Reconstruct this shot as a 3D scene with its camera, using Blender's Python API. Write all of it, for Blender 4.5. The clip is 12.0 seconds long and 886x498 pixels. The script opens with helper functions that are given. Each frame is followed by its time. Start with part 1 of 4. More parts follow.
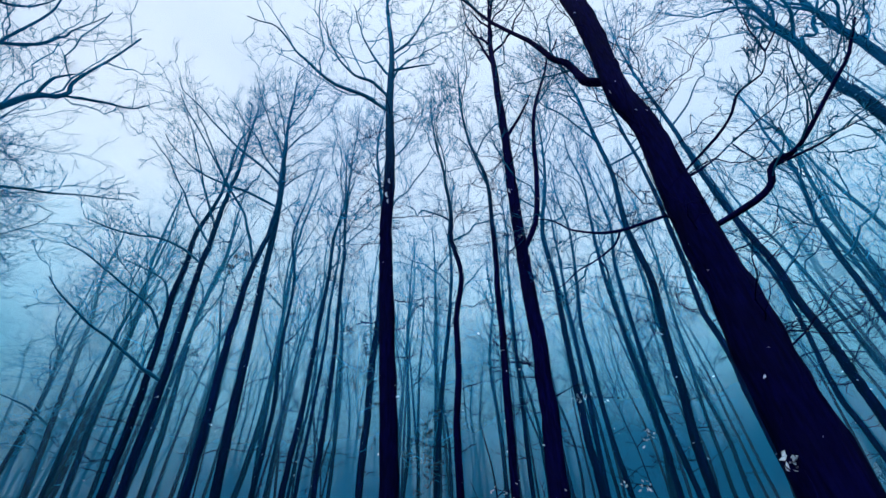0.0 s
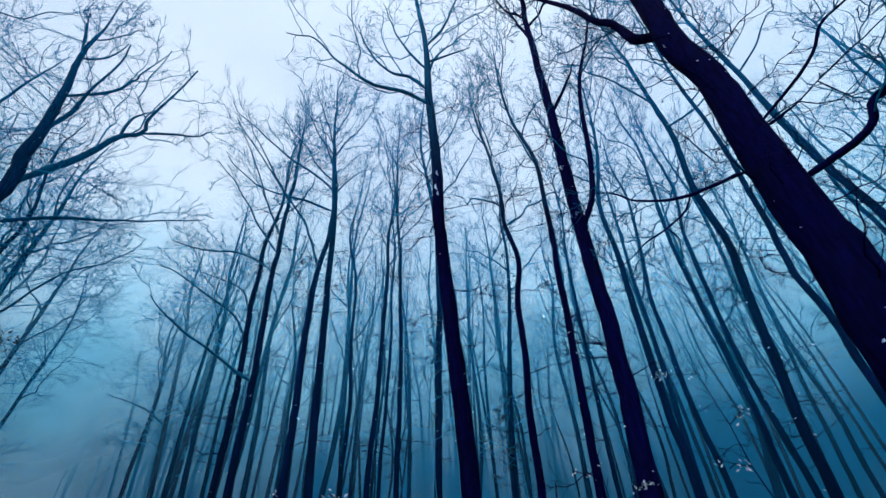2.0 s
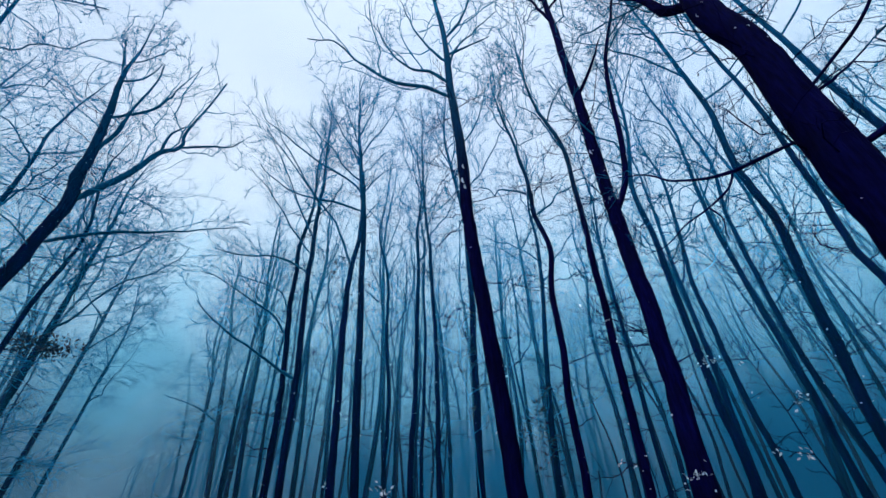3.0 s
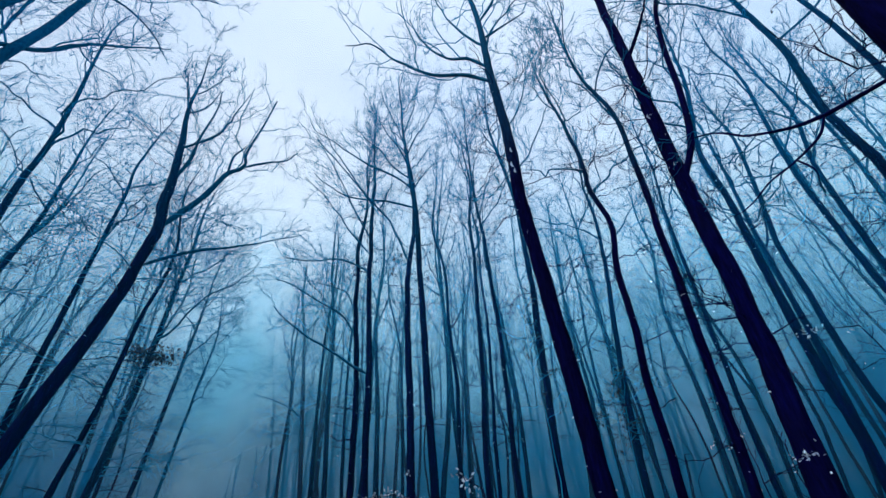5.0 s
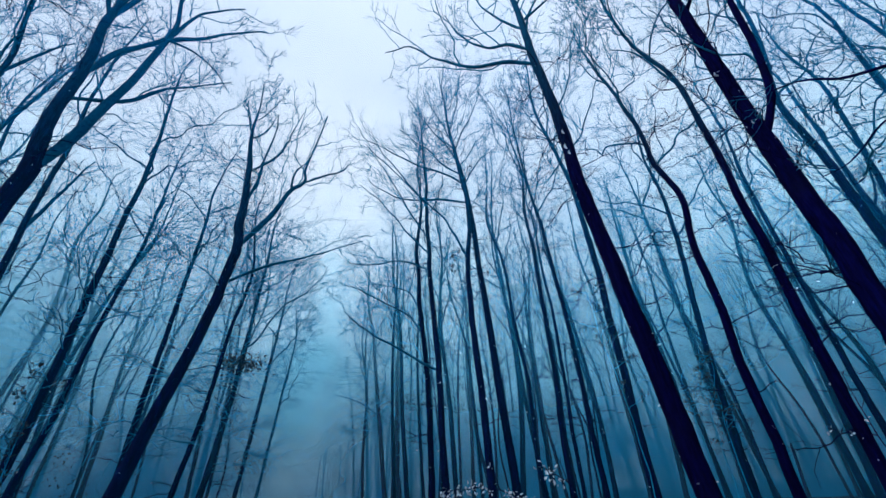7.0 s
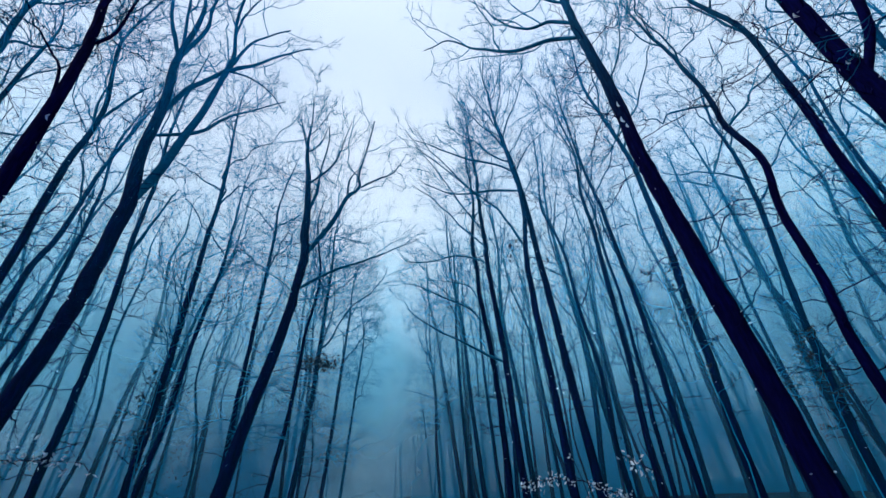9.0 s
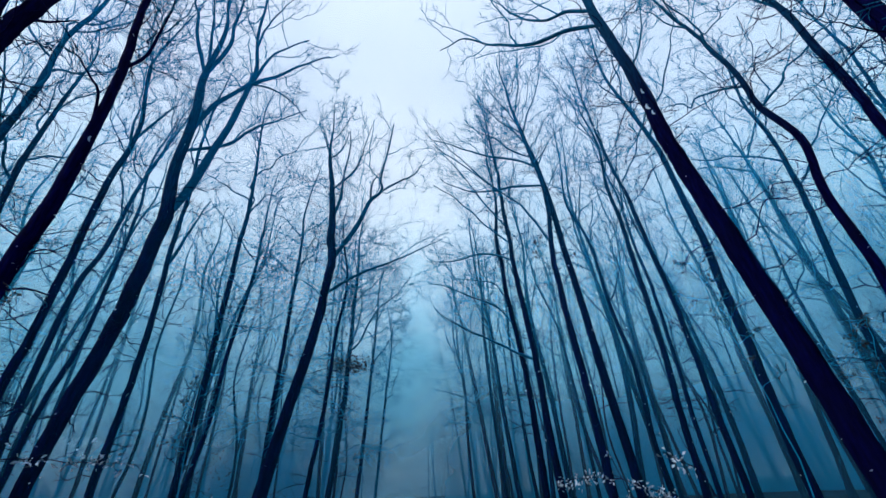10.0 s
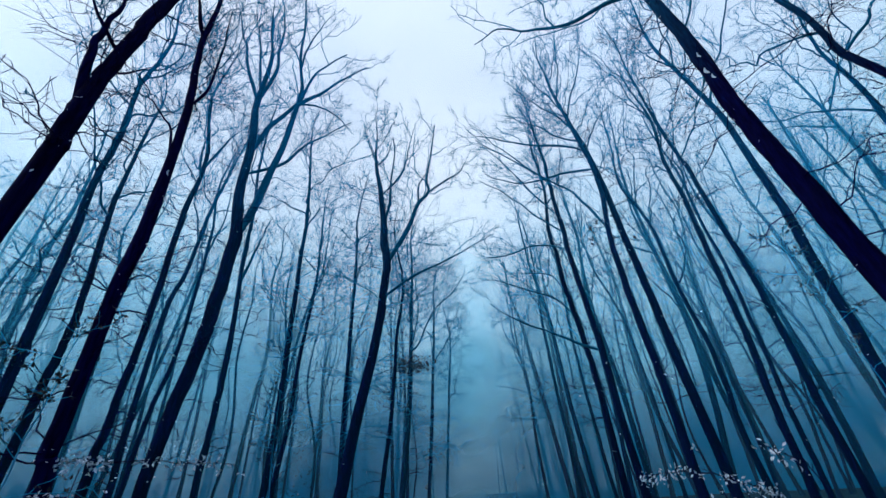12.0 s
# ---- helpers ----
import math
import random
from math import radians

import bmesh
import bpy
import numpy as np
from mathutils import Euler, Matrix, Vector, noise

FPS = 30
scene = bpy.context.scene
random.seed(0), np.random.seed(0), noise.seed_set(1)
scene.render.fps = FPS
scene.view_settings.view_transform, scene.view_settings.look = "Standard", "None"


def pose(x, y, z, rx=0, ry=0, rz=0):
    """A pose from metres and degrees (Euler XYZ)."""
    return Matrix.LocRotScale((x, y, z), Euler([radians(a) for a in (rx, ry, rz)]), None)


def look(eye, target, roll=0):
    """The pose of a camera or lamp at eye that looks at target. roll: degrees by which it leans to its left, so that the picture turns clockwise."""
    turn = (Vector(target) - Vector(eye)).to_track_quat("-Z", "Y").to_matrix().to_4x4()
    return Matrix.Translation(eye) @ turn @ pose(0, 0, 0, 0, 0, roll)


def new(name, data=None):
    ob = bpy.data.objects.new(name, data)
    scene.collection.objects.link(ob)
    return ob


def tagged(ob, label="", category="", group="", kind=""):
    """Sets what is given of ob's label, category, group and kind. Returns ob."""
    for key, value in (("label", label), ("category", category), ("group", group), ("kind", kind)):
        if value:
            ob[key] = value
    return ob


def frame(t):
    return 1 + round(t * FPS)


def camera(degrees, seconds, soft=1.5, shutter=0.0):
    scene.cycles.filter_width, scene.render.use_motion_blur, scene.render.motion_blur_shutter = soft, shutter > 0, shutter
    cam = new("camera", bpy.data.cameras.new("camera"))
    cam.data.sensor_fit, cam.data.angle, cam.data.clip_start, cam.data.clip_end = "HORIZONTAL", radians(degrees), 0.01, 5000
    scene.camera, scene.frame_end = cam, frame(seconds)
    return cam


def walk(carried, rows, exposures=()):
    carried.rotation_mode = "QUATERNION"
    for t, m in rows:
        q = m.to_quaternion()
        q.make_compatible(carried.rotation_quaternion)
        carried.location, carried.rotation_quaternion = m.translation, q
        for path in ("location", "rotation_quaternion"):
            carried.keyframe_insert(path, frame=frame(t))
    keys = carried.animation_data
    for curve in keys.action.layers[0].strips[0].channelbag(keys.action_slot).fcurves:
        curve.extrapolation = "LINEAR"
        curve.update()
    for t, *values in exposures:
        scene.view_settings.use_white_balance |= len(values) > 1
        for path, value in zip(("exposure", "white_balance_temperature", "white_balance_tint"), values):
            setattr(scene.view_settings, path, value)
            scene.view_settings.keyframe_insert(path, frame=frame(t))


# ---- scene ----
cam = camera(98.5, 12.0, soft=1.5)
# seconds, eye x y z, turn x y z
ROWS = [
    (0.0, 0.000, 0.000, 1.550, 125.26, 2.01, 1.42),
    (0.5, -0.019, -0.000, 1.550, 124.85, 2.16, 3.96),
    (1.0, -0.037, -0.002, 1.550, 124.56, 2.17, 6.26),
    (1.5, -0.056, -0.004, 1.550, 124.24, 2.22, 8.69),
    (2.0, -0.074, -0.006, 1.550, 123.96, 2.38, 11.08),
    (2.5, -0.094, -0.010, 1.550, 123.57, 2.32, 13.60),
    (3.0, -0.114, -0.015, 1.550, 123.30, 2.54, 16.31),
    (5.0, -0.183, -0.039, 1.550, 122.29, 2.96, 25.93),
    (5.5, -0.199, -0.047, 1.550, 122.18, 3.16, 28.29),
    (6.0, -0.215, -0.055, 1.550, 122.21, 3.36, 30.65),
    (6.5, -0.232, -0.064, 1.550, 122.16, 3.34, 33.15),
    (7.0, -0.251, -0.076, 1.550, 122.07, 3.16, 35.81),
    (9.0, -0.309, -0.123, 1.550, 121.64, 3.13, 45.32),
    (9.5, -0.321, -0.135, 1.550, 121.74, 3.25, 47.56),
    (10.0, -0.332, -0.146, 1.550, 121.77, 3.31, 49.54),
    (10.5, -0.344, -0.160, 1.550, 121.82, 3.12, 51.87),
    (11.0, -0.356, -0.175, 1.550, 121.89, 3.14, 54.31),
    (11.5, -0.365, -0.187, 1.550, 121.91, 3.35, 56.39),
    (12.0, -0.374, -0.200, 1.550, 121.93, 3.59, 58.46),
]
walk(cam, [(t, pose(x, y, z, rx, ry, rz)) for t, x, y, z, rx, ry, rz in ROWS],
     exposures=[(0.0, 0.0, 6500, 10.0), (12.0, 0.0, 6500, 10.0)])

# ---- light: a foggy, overcast winter dusk ----
world = bpy.data.worlds.new("overcast_sky")
scene.world = world
world.use_nodes = True
wt = world.node_tree
wt.nodes.clear()
sky = wt.nodes.new("ShaderNodeTexSky")
sky.sky_type, sky.sun_disc = "NISHITA", False
sky.sun_elevation, sky.sun_rotation = radians(40), radians(200)
sky.dust_density = 4.0
sky_light = wt.nodes.new("ShaderNodeBackground")
sky_light.inputs["Strength"].default_value = 0.05
wt.links.new(sky.outputs[0], sky_light.inputs["Color"])
cloud_light = wt.nodes.new("ShaderNodeBackground")
cloud_light.inputs["Color"].default_value = (0.745, 0.864, 0.985, 1)
cloud_light.inputs["Strength"].default_value = 1.09
both = wt.nodes.new("ShaderNodeAddShader")
wt.links.new(sky_light.outputs[0], both.inputs[0])
wt.links.new(cloud_light.outputs[0], both.inputs[1])
wout = wt.nodes.new("ShaderNodeOutputWorld")
wt.links.new(both.outputs[0], wout.inputs["Surface"])

sun = new("sun", bpy.data.lights.new("sun", "SUN"))
sun.data.energy, sun.data.angle, sun.data.color = 3.6, radians(60), (0.88, 0.955, 1.0)
sun.matrix_world = look((0, 0, 30), (13, 30, 0))

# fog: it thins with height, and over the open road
# haze colour painted per bank: deep blue near, teal midway, pale far off
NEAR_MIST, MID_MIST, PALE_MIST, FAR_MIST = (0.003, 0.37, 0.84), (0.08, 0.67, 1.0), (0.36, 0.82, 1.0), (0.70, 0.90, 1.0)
# dark tint paints the shade under the canopy into the low bank
SHADE_MIST = (0.006, 0.21, 0.40)
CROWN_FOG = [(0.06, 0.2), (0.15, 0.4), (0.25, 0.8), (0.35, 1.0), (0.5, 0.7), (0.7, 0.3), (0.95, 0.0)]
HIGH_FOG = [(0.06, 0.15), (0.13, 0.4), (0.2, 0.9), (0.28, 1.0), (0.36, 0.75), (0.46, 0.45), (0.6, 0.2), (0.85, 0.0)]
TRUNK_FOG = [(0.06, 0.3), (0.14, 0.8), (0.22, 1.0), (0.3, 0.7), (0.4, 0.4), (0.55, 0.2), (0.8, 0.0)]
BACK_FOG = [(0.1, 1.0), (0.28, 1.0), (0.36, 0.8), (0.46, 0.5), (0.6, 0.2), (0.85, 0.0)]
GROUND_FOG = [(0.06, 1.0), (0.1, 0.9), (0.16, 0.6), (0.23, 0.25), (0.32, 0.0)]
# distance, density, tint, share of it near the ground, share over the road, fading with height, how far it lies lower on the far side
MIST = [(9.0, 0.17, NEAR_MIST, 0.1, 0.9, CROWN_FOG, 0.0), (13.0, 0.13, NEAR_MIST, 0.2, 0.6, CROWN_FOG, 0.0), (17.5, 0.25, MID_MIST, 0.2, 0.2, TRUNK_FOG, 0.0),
        (24.0, 0.28, PALE_MIST, 0.2, 0.25, HIGH_FOG, 0.0), (32.0, 0.82, SHADE_MIST, 1.0, 0.55, GROUND_FOG, 0.05), (38.0, 0.5, PALE_MIST, 0.16, 2.0, HIGH_FOG, 0.0),
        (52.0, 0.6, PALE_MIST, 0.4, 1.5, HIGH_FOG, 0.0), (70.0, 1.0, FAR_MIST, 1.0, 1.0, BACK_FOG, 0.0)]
FAR_TREES = 290


# ---- materials ----
def nodes(name):
    m = bpy.data.materials.new(name)
    m.use_nodes = True
    m.node_tree.nodes.clear()
    return m, m.node_tree.nodes, m.node_tree.links


def surface(name, dark, light, scale, rough=0.85, bump=0.4, stretch=(1, 1, 1), patch=None, vary=0.0, gloss=0.25, young=None):
    """Grain and large blotches between two colours, with relief. young: haze blue painted in towards the top."""
    m, n, l = nodes(name)
    out, bsdf = n.new("ShaderNodeOutputMaterial"), n.new("ShaderNodeBsdfPrincipled")
    co, mp = n.new("ShaderNodeTexCoord"), n.new("ShaderNodeMapping")
    mp.inputs["Scale"].default_value = stretch
    l.new(co.outputs["Object"], mp.inputs["Vector"])
    fine, big = n.new("ShaderNodeTexNoise"), n.new("ShaderNodeTexNoise")
    fine.inputs["Scale"].default_value, fine.inputs["Detail"].default_value = scale, 8
    big.inputs["Scale"].default_value, big.inputs["Detail"].default_value = scale * 0.07, 3
    l.new(mp.outputs[0], fine.inputs["Vector"])
    l.new(co.outputs["Object"], big.inputs["Vector"])
    ramp = n.new("ShaderNodeValToRGB")
    ramp.color_ramp.elements[0].color, ramp.color_ramp.elements[1].color = (*dark, 1), (*light, 1)
    ramp.color_ramp.elements[0].position, ramp.color_ramp.elements[1].position = 0.35, 0.7
    l.new(fine.outputs["Fac"], ramp.inputs["Fac"])
    mix = n.new("ShaderNodeMix")
    mix.data_type = "RGBA"
    mix.inputs["B"].default_value = (*(patch or light), 1)
    step = n.new("ShaderNodeMapRange")
    step.inputs["From Min"].default_value, step.inputs["From Max"].default_value = 0.5, 0.72
    step.inputs["To Max"].default_value = 0.6
    l.new(big.outputs["Fac"], step.inputs["Value"])
    l.new(step.outputs[0], mix.inputs["Factor"])
    l.new(ramp.outputs[0], mix.inputs["A"])
    colour = mix.outputs["Result"]
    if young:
        # haze and sky glare painted in: bark turns blue with height, in ragged patches
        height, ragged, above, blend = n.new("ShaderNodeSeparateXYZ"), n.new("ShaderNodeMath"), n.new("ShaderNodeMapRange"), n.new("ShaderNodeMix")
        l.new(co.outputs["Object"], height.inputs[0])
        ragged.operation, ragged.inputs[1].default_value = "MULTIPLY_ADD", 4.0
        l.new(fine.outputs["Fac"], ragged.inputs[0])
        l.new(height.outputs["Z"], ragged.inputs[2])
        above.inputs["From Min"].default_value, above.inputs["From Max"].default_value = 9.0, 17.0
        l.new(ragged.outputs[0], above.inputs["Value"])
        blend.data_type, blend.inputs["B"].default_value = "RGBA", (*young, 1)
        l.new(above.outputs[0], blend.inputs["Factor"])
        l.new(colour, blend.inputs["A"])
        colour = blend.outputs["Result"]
    if vary:
        info, hsv, rng = n.new("ShaderNodeObjectInfo"), n.new("ShaderNodeHueSaturation"), n.new("ShaderNodeMapRange")
        rng.inputs["To Min"].default_value, rng.inputs["To Max"].default_value = 1 - vary, 1 + vary
        l.new(info.outputs["Random"], rng.inputs["Value"])
        l.new(rng.outputs[0], hsv.inputs["Value"])
        l.new(colour, hsv.inputs["Color"])
        colour = hsv.outputs[0]
    l.new(colour, bsdf.inputs["Base Color"])
    bsdf.inputs["Roughness"].default_value = rough
    bsdf.inputs["Specular IOR Level"].default_value = gloss
    relief = n.new("ShaderNodeBump")
    relief.inputs["Strength"].default_value, relief.inputs["Distance"].default_value = bump, 0.02
    l.new(fine.outputs["Fac"], relief.inputs["Height"])
    l.new(relief.outputs[0], bsdf.inputs["Normal"])
    l.new(bsdf.outputs[0], out.inputs["Surface"])
    return m


BARK = surface("wet_bark", (0.0006, 0.0007, 0.016), (0.0018, 0.0024, 0.038), 26, 0.95, 0.9, (1, 1, 0.16), (0.002, 0.003, 0.018), 0.2, 0.02)
# same bark, with haze blue painted into the upper trunk
HAZED_STEM = surface("haze_topped_bark", (0.0006, 0.0007, 0.016), (0.0018, 0.0024, 0.038), 26, 0.95, 0.9, (1, 1, 0.16), (0.002, 0.003, 0.018), 0.2, 0.02, (0.004, 0.07, 0.145))
# twigs and far trunks: blue of haze and sky glow put into the colour
HAZE_BLUE_BARK = surface("haze_blue_bark", (0.005, 0.150, 0.290), (0.012, 0.250, 0.440), 40, 0.95, 0.1, gloss=0.03)
# boughs: the veil of bright sky glare, painted as a blue base colour
HAZED_BOUGH = surface("hazed_bough_bark", (0.002, 0.055, 0.115), (0.006, 0.100, 0.190), 30, 0.95, 0.5, (1, 1, 0.4), gloss=0.02)
DRY_LEAF = surface("withered_leaf", (0.28, 0.34, 0.42), (0.58, 0.66, 0.76), 30, 0.6, 0.3)
DARK_LEAF = surface("dark_withered_leaf", (0.008, 0.010, 0.018), (0.020, 0.024, 0.036), 30, 0.7, 0.2)
LITTER = surface("leaf_litter", (0.003, 0.009, 0.016), (0.010, 0.022, 0.036), 9, 0.98, 0.8, (1, 1, 1), (0.006, 0.018, 0.024), gloss=0.02)
TRACK = surface("muddy_gravel", (0.025, 0.028, 0.032), (0.065, 0.068, 0.075), 14, 0.9, 0.7, gloss=0.08)
GREEN = surface("needle_green", (0.003, 0.012, 0.016), (0.008, 0.022, 0.028), 20, 0.9, 0.2, gloss=0.05)


def mist_material(name, density, tint, top, low, over_road, thinning, slope):
    """See-through sheet of drifting water mist, its haze colour painted in as tint: it scatters the skylight that
    reaches it, and thins out upwards in wisps.
    """
    m, n, l = nodes(name)
    out, mix, both = n.new("ShaderNodeOutputMaterial"), n.new("ShaderNodeMixShader"), n.new("ShaderNodeMixShader")
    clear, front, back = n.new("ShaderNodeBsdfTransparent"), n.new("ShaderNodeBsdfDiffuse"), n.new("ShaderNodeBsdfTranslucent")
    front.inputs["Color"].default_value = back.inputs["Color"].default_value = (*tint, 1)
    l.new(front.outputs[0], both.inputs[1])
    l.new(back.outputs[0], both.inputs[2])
    geo, sep, noise_node = n.new("ShaderNodeNewGeometry"), n.new("ShaderNodeSeparateXYZ"), n.new("ShaderNodeTexNoise")
    noise_node.inputs["Scale"].default_value, noise_node.inputs["Detail"].default_value = 0.11, 3
    l.new(geo.outputs["Position"], noise_node.inputs["Vector"])
    l.new(geo.outputs["Position"], sep.inputs[0])
    fade = n.new("ShaderNodeValToRGB")
    ramp = fade.color_ramp
    for at, value in [(0, low)] + thinning:
        stop = ramp.elements.new(at)
        stop.color = (value, value, value, 1)
    ramp.elements.remove(ramp.elements[0])
    ramp.elements.remove(ramp.elements[len(ramp.elements) - 1])
    scaled = n.new("ShaderNodeMath")
    scaled.operation, scaled.inputs[1].default_value = "DIVIDE", top
    lowered = n.new("ShaderNodeMath")
    lowered.operation, lowered.inputs[1].default_value = "MULTIPLY_ADD", -slope
    l.new(sep.outputs["Z"], lowered.inputs[2])
    l.new(lowered.outputs[0], scaled.inputs[0])
    l.new(scaled.outputs[0], fade.inputs["Fac"])
    wisps = n.new("ShaderNodeMapRange")
    wisps.inputs["From Min"].default_value, wisps.inputs["From Max"].default_value = 0.3, 0.7
    wisps.inputs["To Min"].default_value, wisps.inputs["To Max"].default_value = density * 0.6, density * 1.4
    l.new(noise_node.outputs["Fac"], wisps.inputs["Value"])
    times = n.new("ShaderNodeMath")
    times.operation = "MULTIPLY"
    l.new(fade.outputs[0], times.inputs[0])
    l.new(wisps.outputs[0], times.inputs[1])
    # distance from the middle of the road
    across, off, open_air, share = n.new("ShaderNodeVectorMath"), n.new("ShaderNodeMath"), n.new("ShaderNodeMapRange"), n.new("ShaderNodeMath")
    across.operation, across.inputs[1].default_value = "DOT_PRODUCT", (0.557, 0.83, 0)
    l.new(geo.outputs["Position"], across.inputs[0])
    l.new(across.outputs["Value"], lowered.inputs[0])
    off.operation, off.inputs[1].default_value = "SUBTRACT", 0.5
    l.new(across.outputs["Value"], off.inputs[0])
    size = n.new("ShaderNodeMath")
    size.operation = "ABSOLUTE"
    l.new(off.outputs[0], size.inputs[0])
    open_air.interpolation_type = "SMOOTHSTEP"
    open_air.inputs["From Min"].default_value, open_air.inputs["From Max"].default_value = 0.5, 6.0
    open_air.inputs["To Min"].default_value = over_road
    l.new(size.outputs[0], open_air.inputs["Value"])
    share.operation = "MULTIPLY"
    l.new(open_air.outputs[0], share.inputs[0])
    l.new(times.outputs[0], share.inputs[1])
    l.new(share.outputs[0], mix.inputs["Fac"])
    l.new(clear.outputs[0], mix.inputs[1])
    l.new(both.outputs[0], mix.inputs[2])
    l.new(mix.outputs[0], out.inputs["Surface"])
    return m


# ---- mesh helpers ----
def mesh_of(name, verts, faces, material, smooth=True):
    """A mesh from arrays: verts (n, 3), faces (m, 3 or 4)."""
    me = bpy.data.meshes.new(name)
    verts, faces = np.asarray(verts, np.float32), np.asarray(faces, np.int32)
    me.vertices.add(len(verts))
    me.vertices.foreach_set("co", verts.ravel())
    me.loops.add(faces.size)
    me.loops.foreach_set("vertex_index", faces.ravel())
    me.polygons.add(len(faces))
    me.polygons.foreach_set("loop_start", np.arange(len(faces), dtype=np.int32) * faces.shape[1])
    me.polygons.foreach_set("use_smooth", np.full(len(faces), smooth))
    me.update(calc_edges=True)
    me.materials.append(material)
    return me


def part(name, me, parent, label="", kind=""):
    ob = new(name, me)
    ob.parent = parent
    return tagged(ob, label, kind=kind)


def unit(v):
    return v / np.maximum(np.linalg.norm(v, axis=-1, keepdims=True), 1e-9)


def tubes(paths, radii, sides, lump=0.0, rng=None):
    """Round, tapered tubes along paths (n, k, 3) with radii (n, k)."""
    n, k, _ = paths.shape
    tangent = unit(np.gradient(paths, axis=1))
    ref = np.zeros((n, 1, 3))
    steep = np.abs(tangent[:, :1, 2]) > 0.8
    ref[..., 0], ref[..., 2] = steep, ~steep
    a = unit(np.cross(tangent, ref))
    b = np.cross(tangent, a)
    turn = np.arange(sides) * 2 * np.pi / sides
    ring = np.cos(turn)[:, None] * a[:, :, None] + np.sin(turn)[:, None] * b[:, :, None]
    r = radii[:, :, None] * np.ones(sides)
    if lump:
        r = r * (1 + lump * rng.standard_normal(r.shape))
    verts = (paths[:, :, None] + ring * r[..., None]).reshape(-1, 3)
    i = np.arange(n)[:, None, None] * k * sides
    j = np.arange(k - 1)[None, :, None] * sides
    s = np.arange(sides)[None, None]
    t = (s + 1) % sides
    faces = np.stack([i + j + s, i + j + t, i + j + sides + t, i + j + sides + s], -1).reshape(-1, 4)
    return verts, faces


def joined(pieces):
    verts, faces, base = [], [], 0
    for v, f in pieces:
        verts.append(v)
        faces.append(f + base)
        base += len(v)
    return np.concatenate(verts), np.concatenate(faces)


def wander(start, way, length, k, wobble, lift, rng):
    """Crooked paths that set out from start along way and bend upwards."""
    n = len(start)
    out = np.empty((n, k, 3))
    out[:, 0] = start
    d = unit(way)
    for i in range(1, k):
        d = unit(d + 0.35 * wobble * rng.standard_normal((n, 3)) + np.array([0, 0, lift]))
        kink = unit(d + 1.1 * wobble * rng.standard_normal((n, 3)))
        out[:, i] = out[:, i - 1] + kink * (length / (k - 1))[:, None]
    return out


def offshoots(paths, radii, each, low, spread, share, k, wobble, lift, rng, slim=0.55, longest=9.0):
    """Side branches: `each` of them from every path, past the fraction `low` of its length."""
    n, pk, _ = paths.shape
    who = np.repeat(np.arange(n), each)
    at = (low + (1 - low) * ((np.tile(np.arange(each), n) + rng.random(n * each)) / each) ** 0.8) * (pk - 1)
    at = np.minimum(at, pk - 1.02)
    i, f = at.astype(int), (at % 1)[:, None]
    start = paths[who, i] * (1 - f) + paths[who, i + 1] * f
    along = unit(paths[who, i + 1] - paths[who, i])
    side = unit(np.cross(along, rng.standard_normal(along.shape)))
    angle = np.radians(rng.uniform(*spread, len(who)))[:, None]
    way = along * np.cos(angle) + side * np.sin(angle)
    whole = np.linalg.norm(np.diff(paths, axis=1), axis=2).sum(1)[who]
    length = np.minimum(whole * share * (1.08 - 0.62 * at / pk) * rng.uniform(0.6, 1.25, len(who)), longest)
    made = wander(start, way, length, k, wobble, lift, rng)
    r0 = np.minimum(radii[who, i] * slim, 0.008 * length + 0.0035)
    return made, np.maximum(r0[:, None] * np.linspace(1, 0.45, k), 0.0045)


def spline(points, count):
    """A smooth curve through points."""
    p = np.asarray(points, float)
    p = np.concatenate([[2 * p[0] - p[1]], p, [2 * p[-1] - p[-2]]])
    u = np.linspace(0, len(p) - 3 - 1e-6, count)
    i, t = u.astype(int), (u % 1)[:, None]
    a, b, c, d = p[i], p[i + 1], p[i + 2], p[i + 3]
    return 0.5 * (2 * b + (c - a) * t + (2 * a - 5 * b + 4 * c - d) * t ** 2 + (3 * b - a - 3 * c + d) * t ** 3)


def leaves(spots, size, rng):
    """Small folded leaves, each of two triangles that share a midrib."""
    n = len(spots)
    a, b = unit(rng.standard_normal((n, 3))), unit(rng.standard_normal((n, 3)))
    b = unit(np.cross(a, b))
    c = np.cross(a, b)
    s = (size * rng.uniform(0.6, 1.3, n))[:, None]
    v = np.stack([spots, spots + s * (0.5 * a + 0.24 * b + 0.14 * c), spots + s * a, spots + s * (0.5 * a - 0.24 * b + 0.14 * c)], 1).reshape(-1, 3)
    i = np.arange(n)[:, None] * 4
    f = np.concatenate([i + np.array([[0, 1, 2]]), i + np.array([[0, 2, 3]])])
    return v, f


# ---- ground ----
LANE = np.array([-0.83, 0.557])          # the way of the forest road
ACROSS = np.array([0.557, 0.83])


def ground_height(x, y):
    across = abs(ACROSS[0] * x + ACROSS[1] * y - 0.5)
    bank = 0.0 if across < 2.6 else min((across - 2.6) * 0.12, 0.12)
    return bank + 0.06 * noise.noise((x * 0.35, y * 0.35, 0)) * min(1, across / 4)


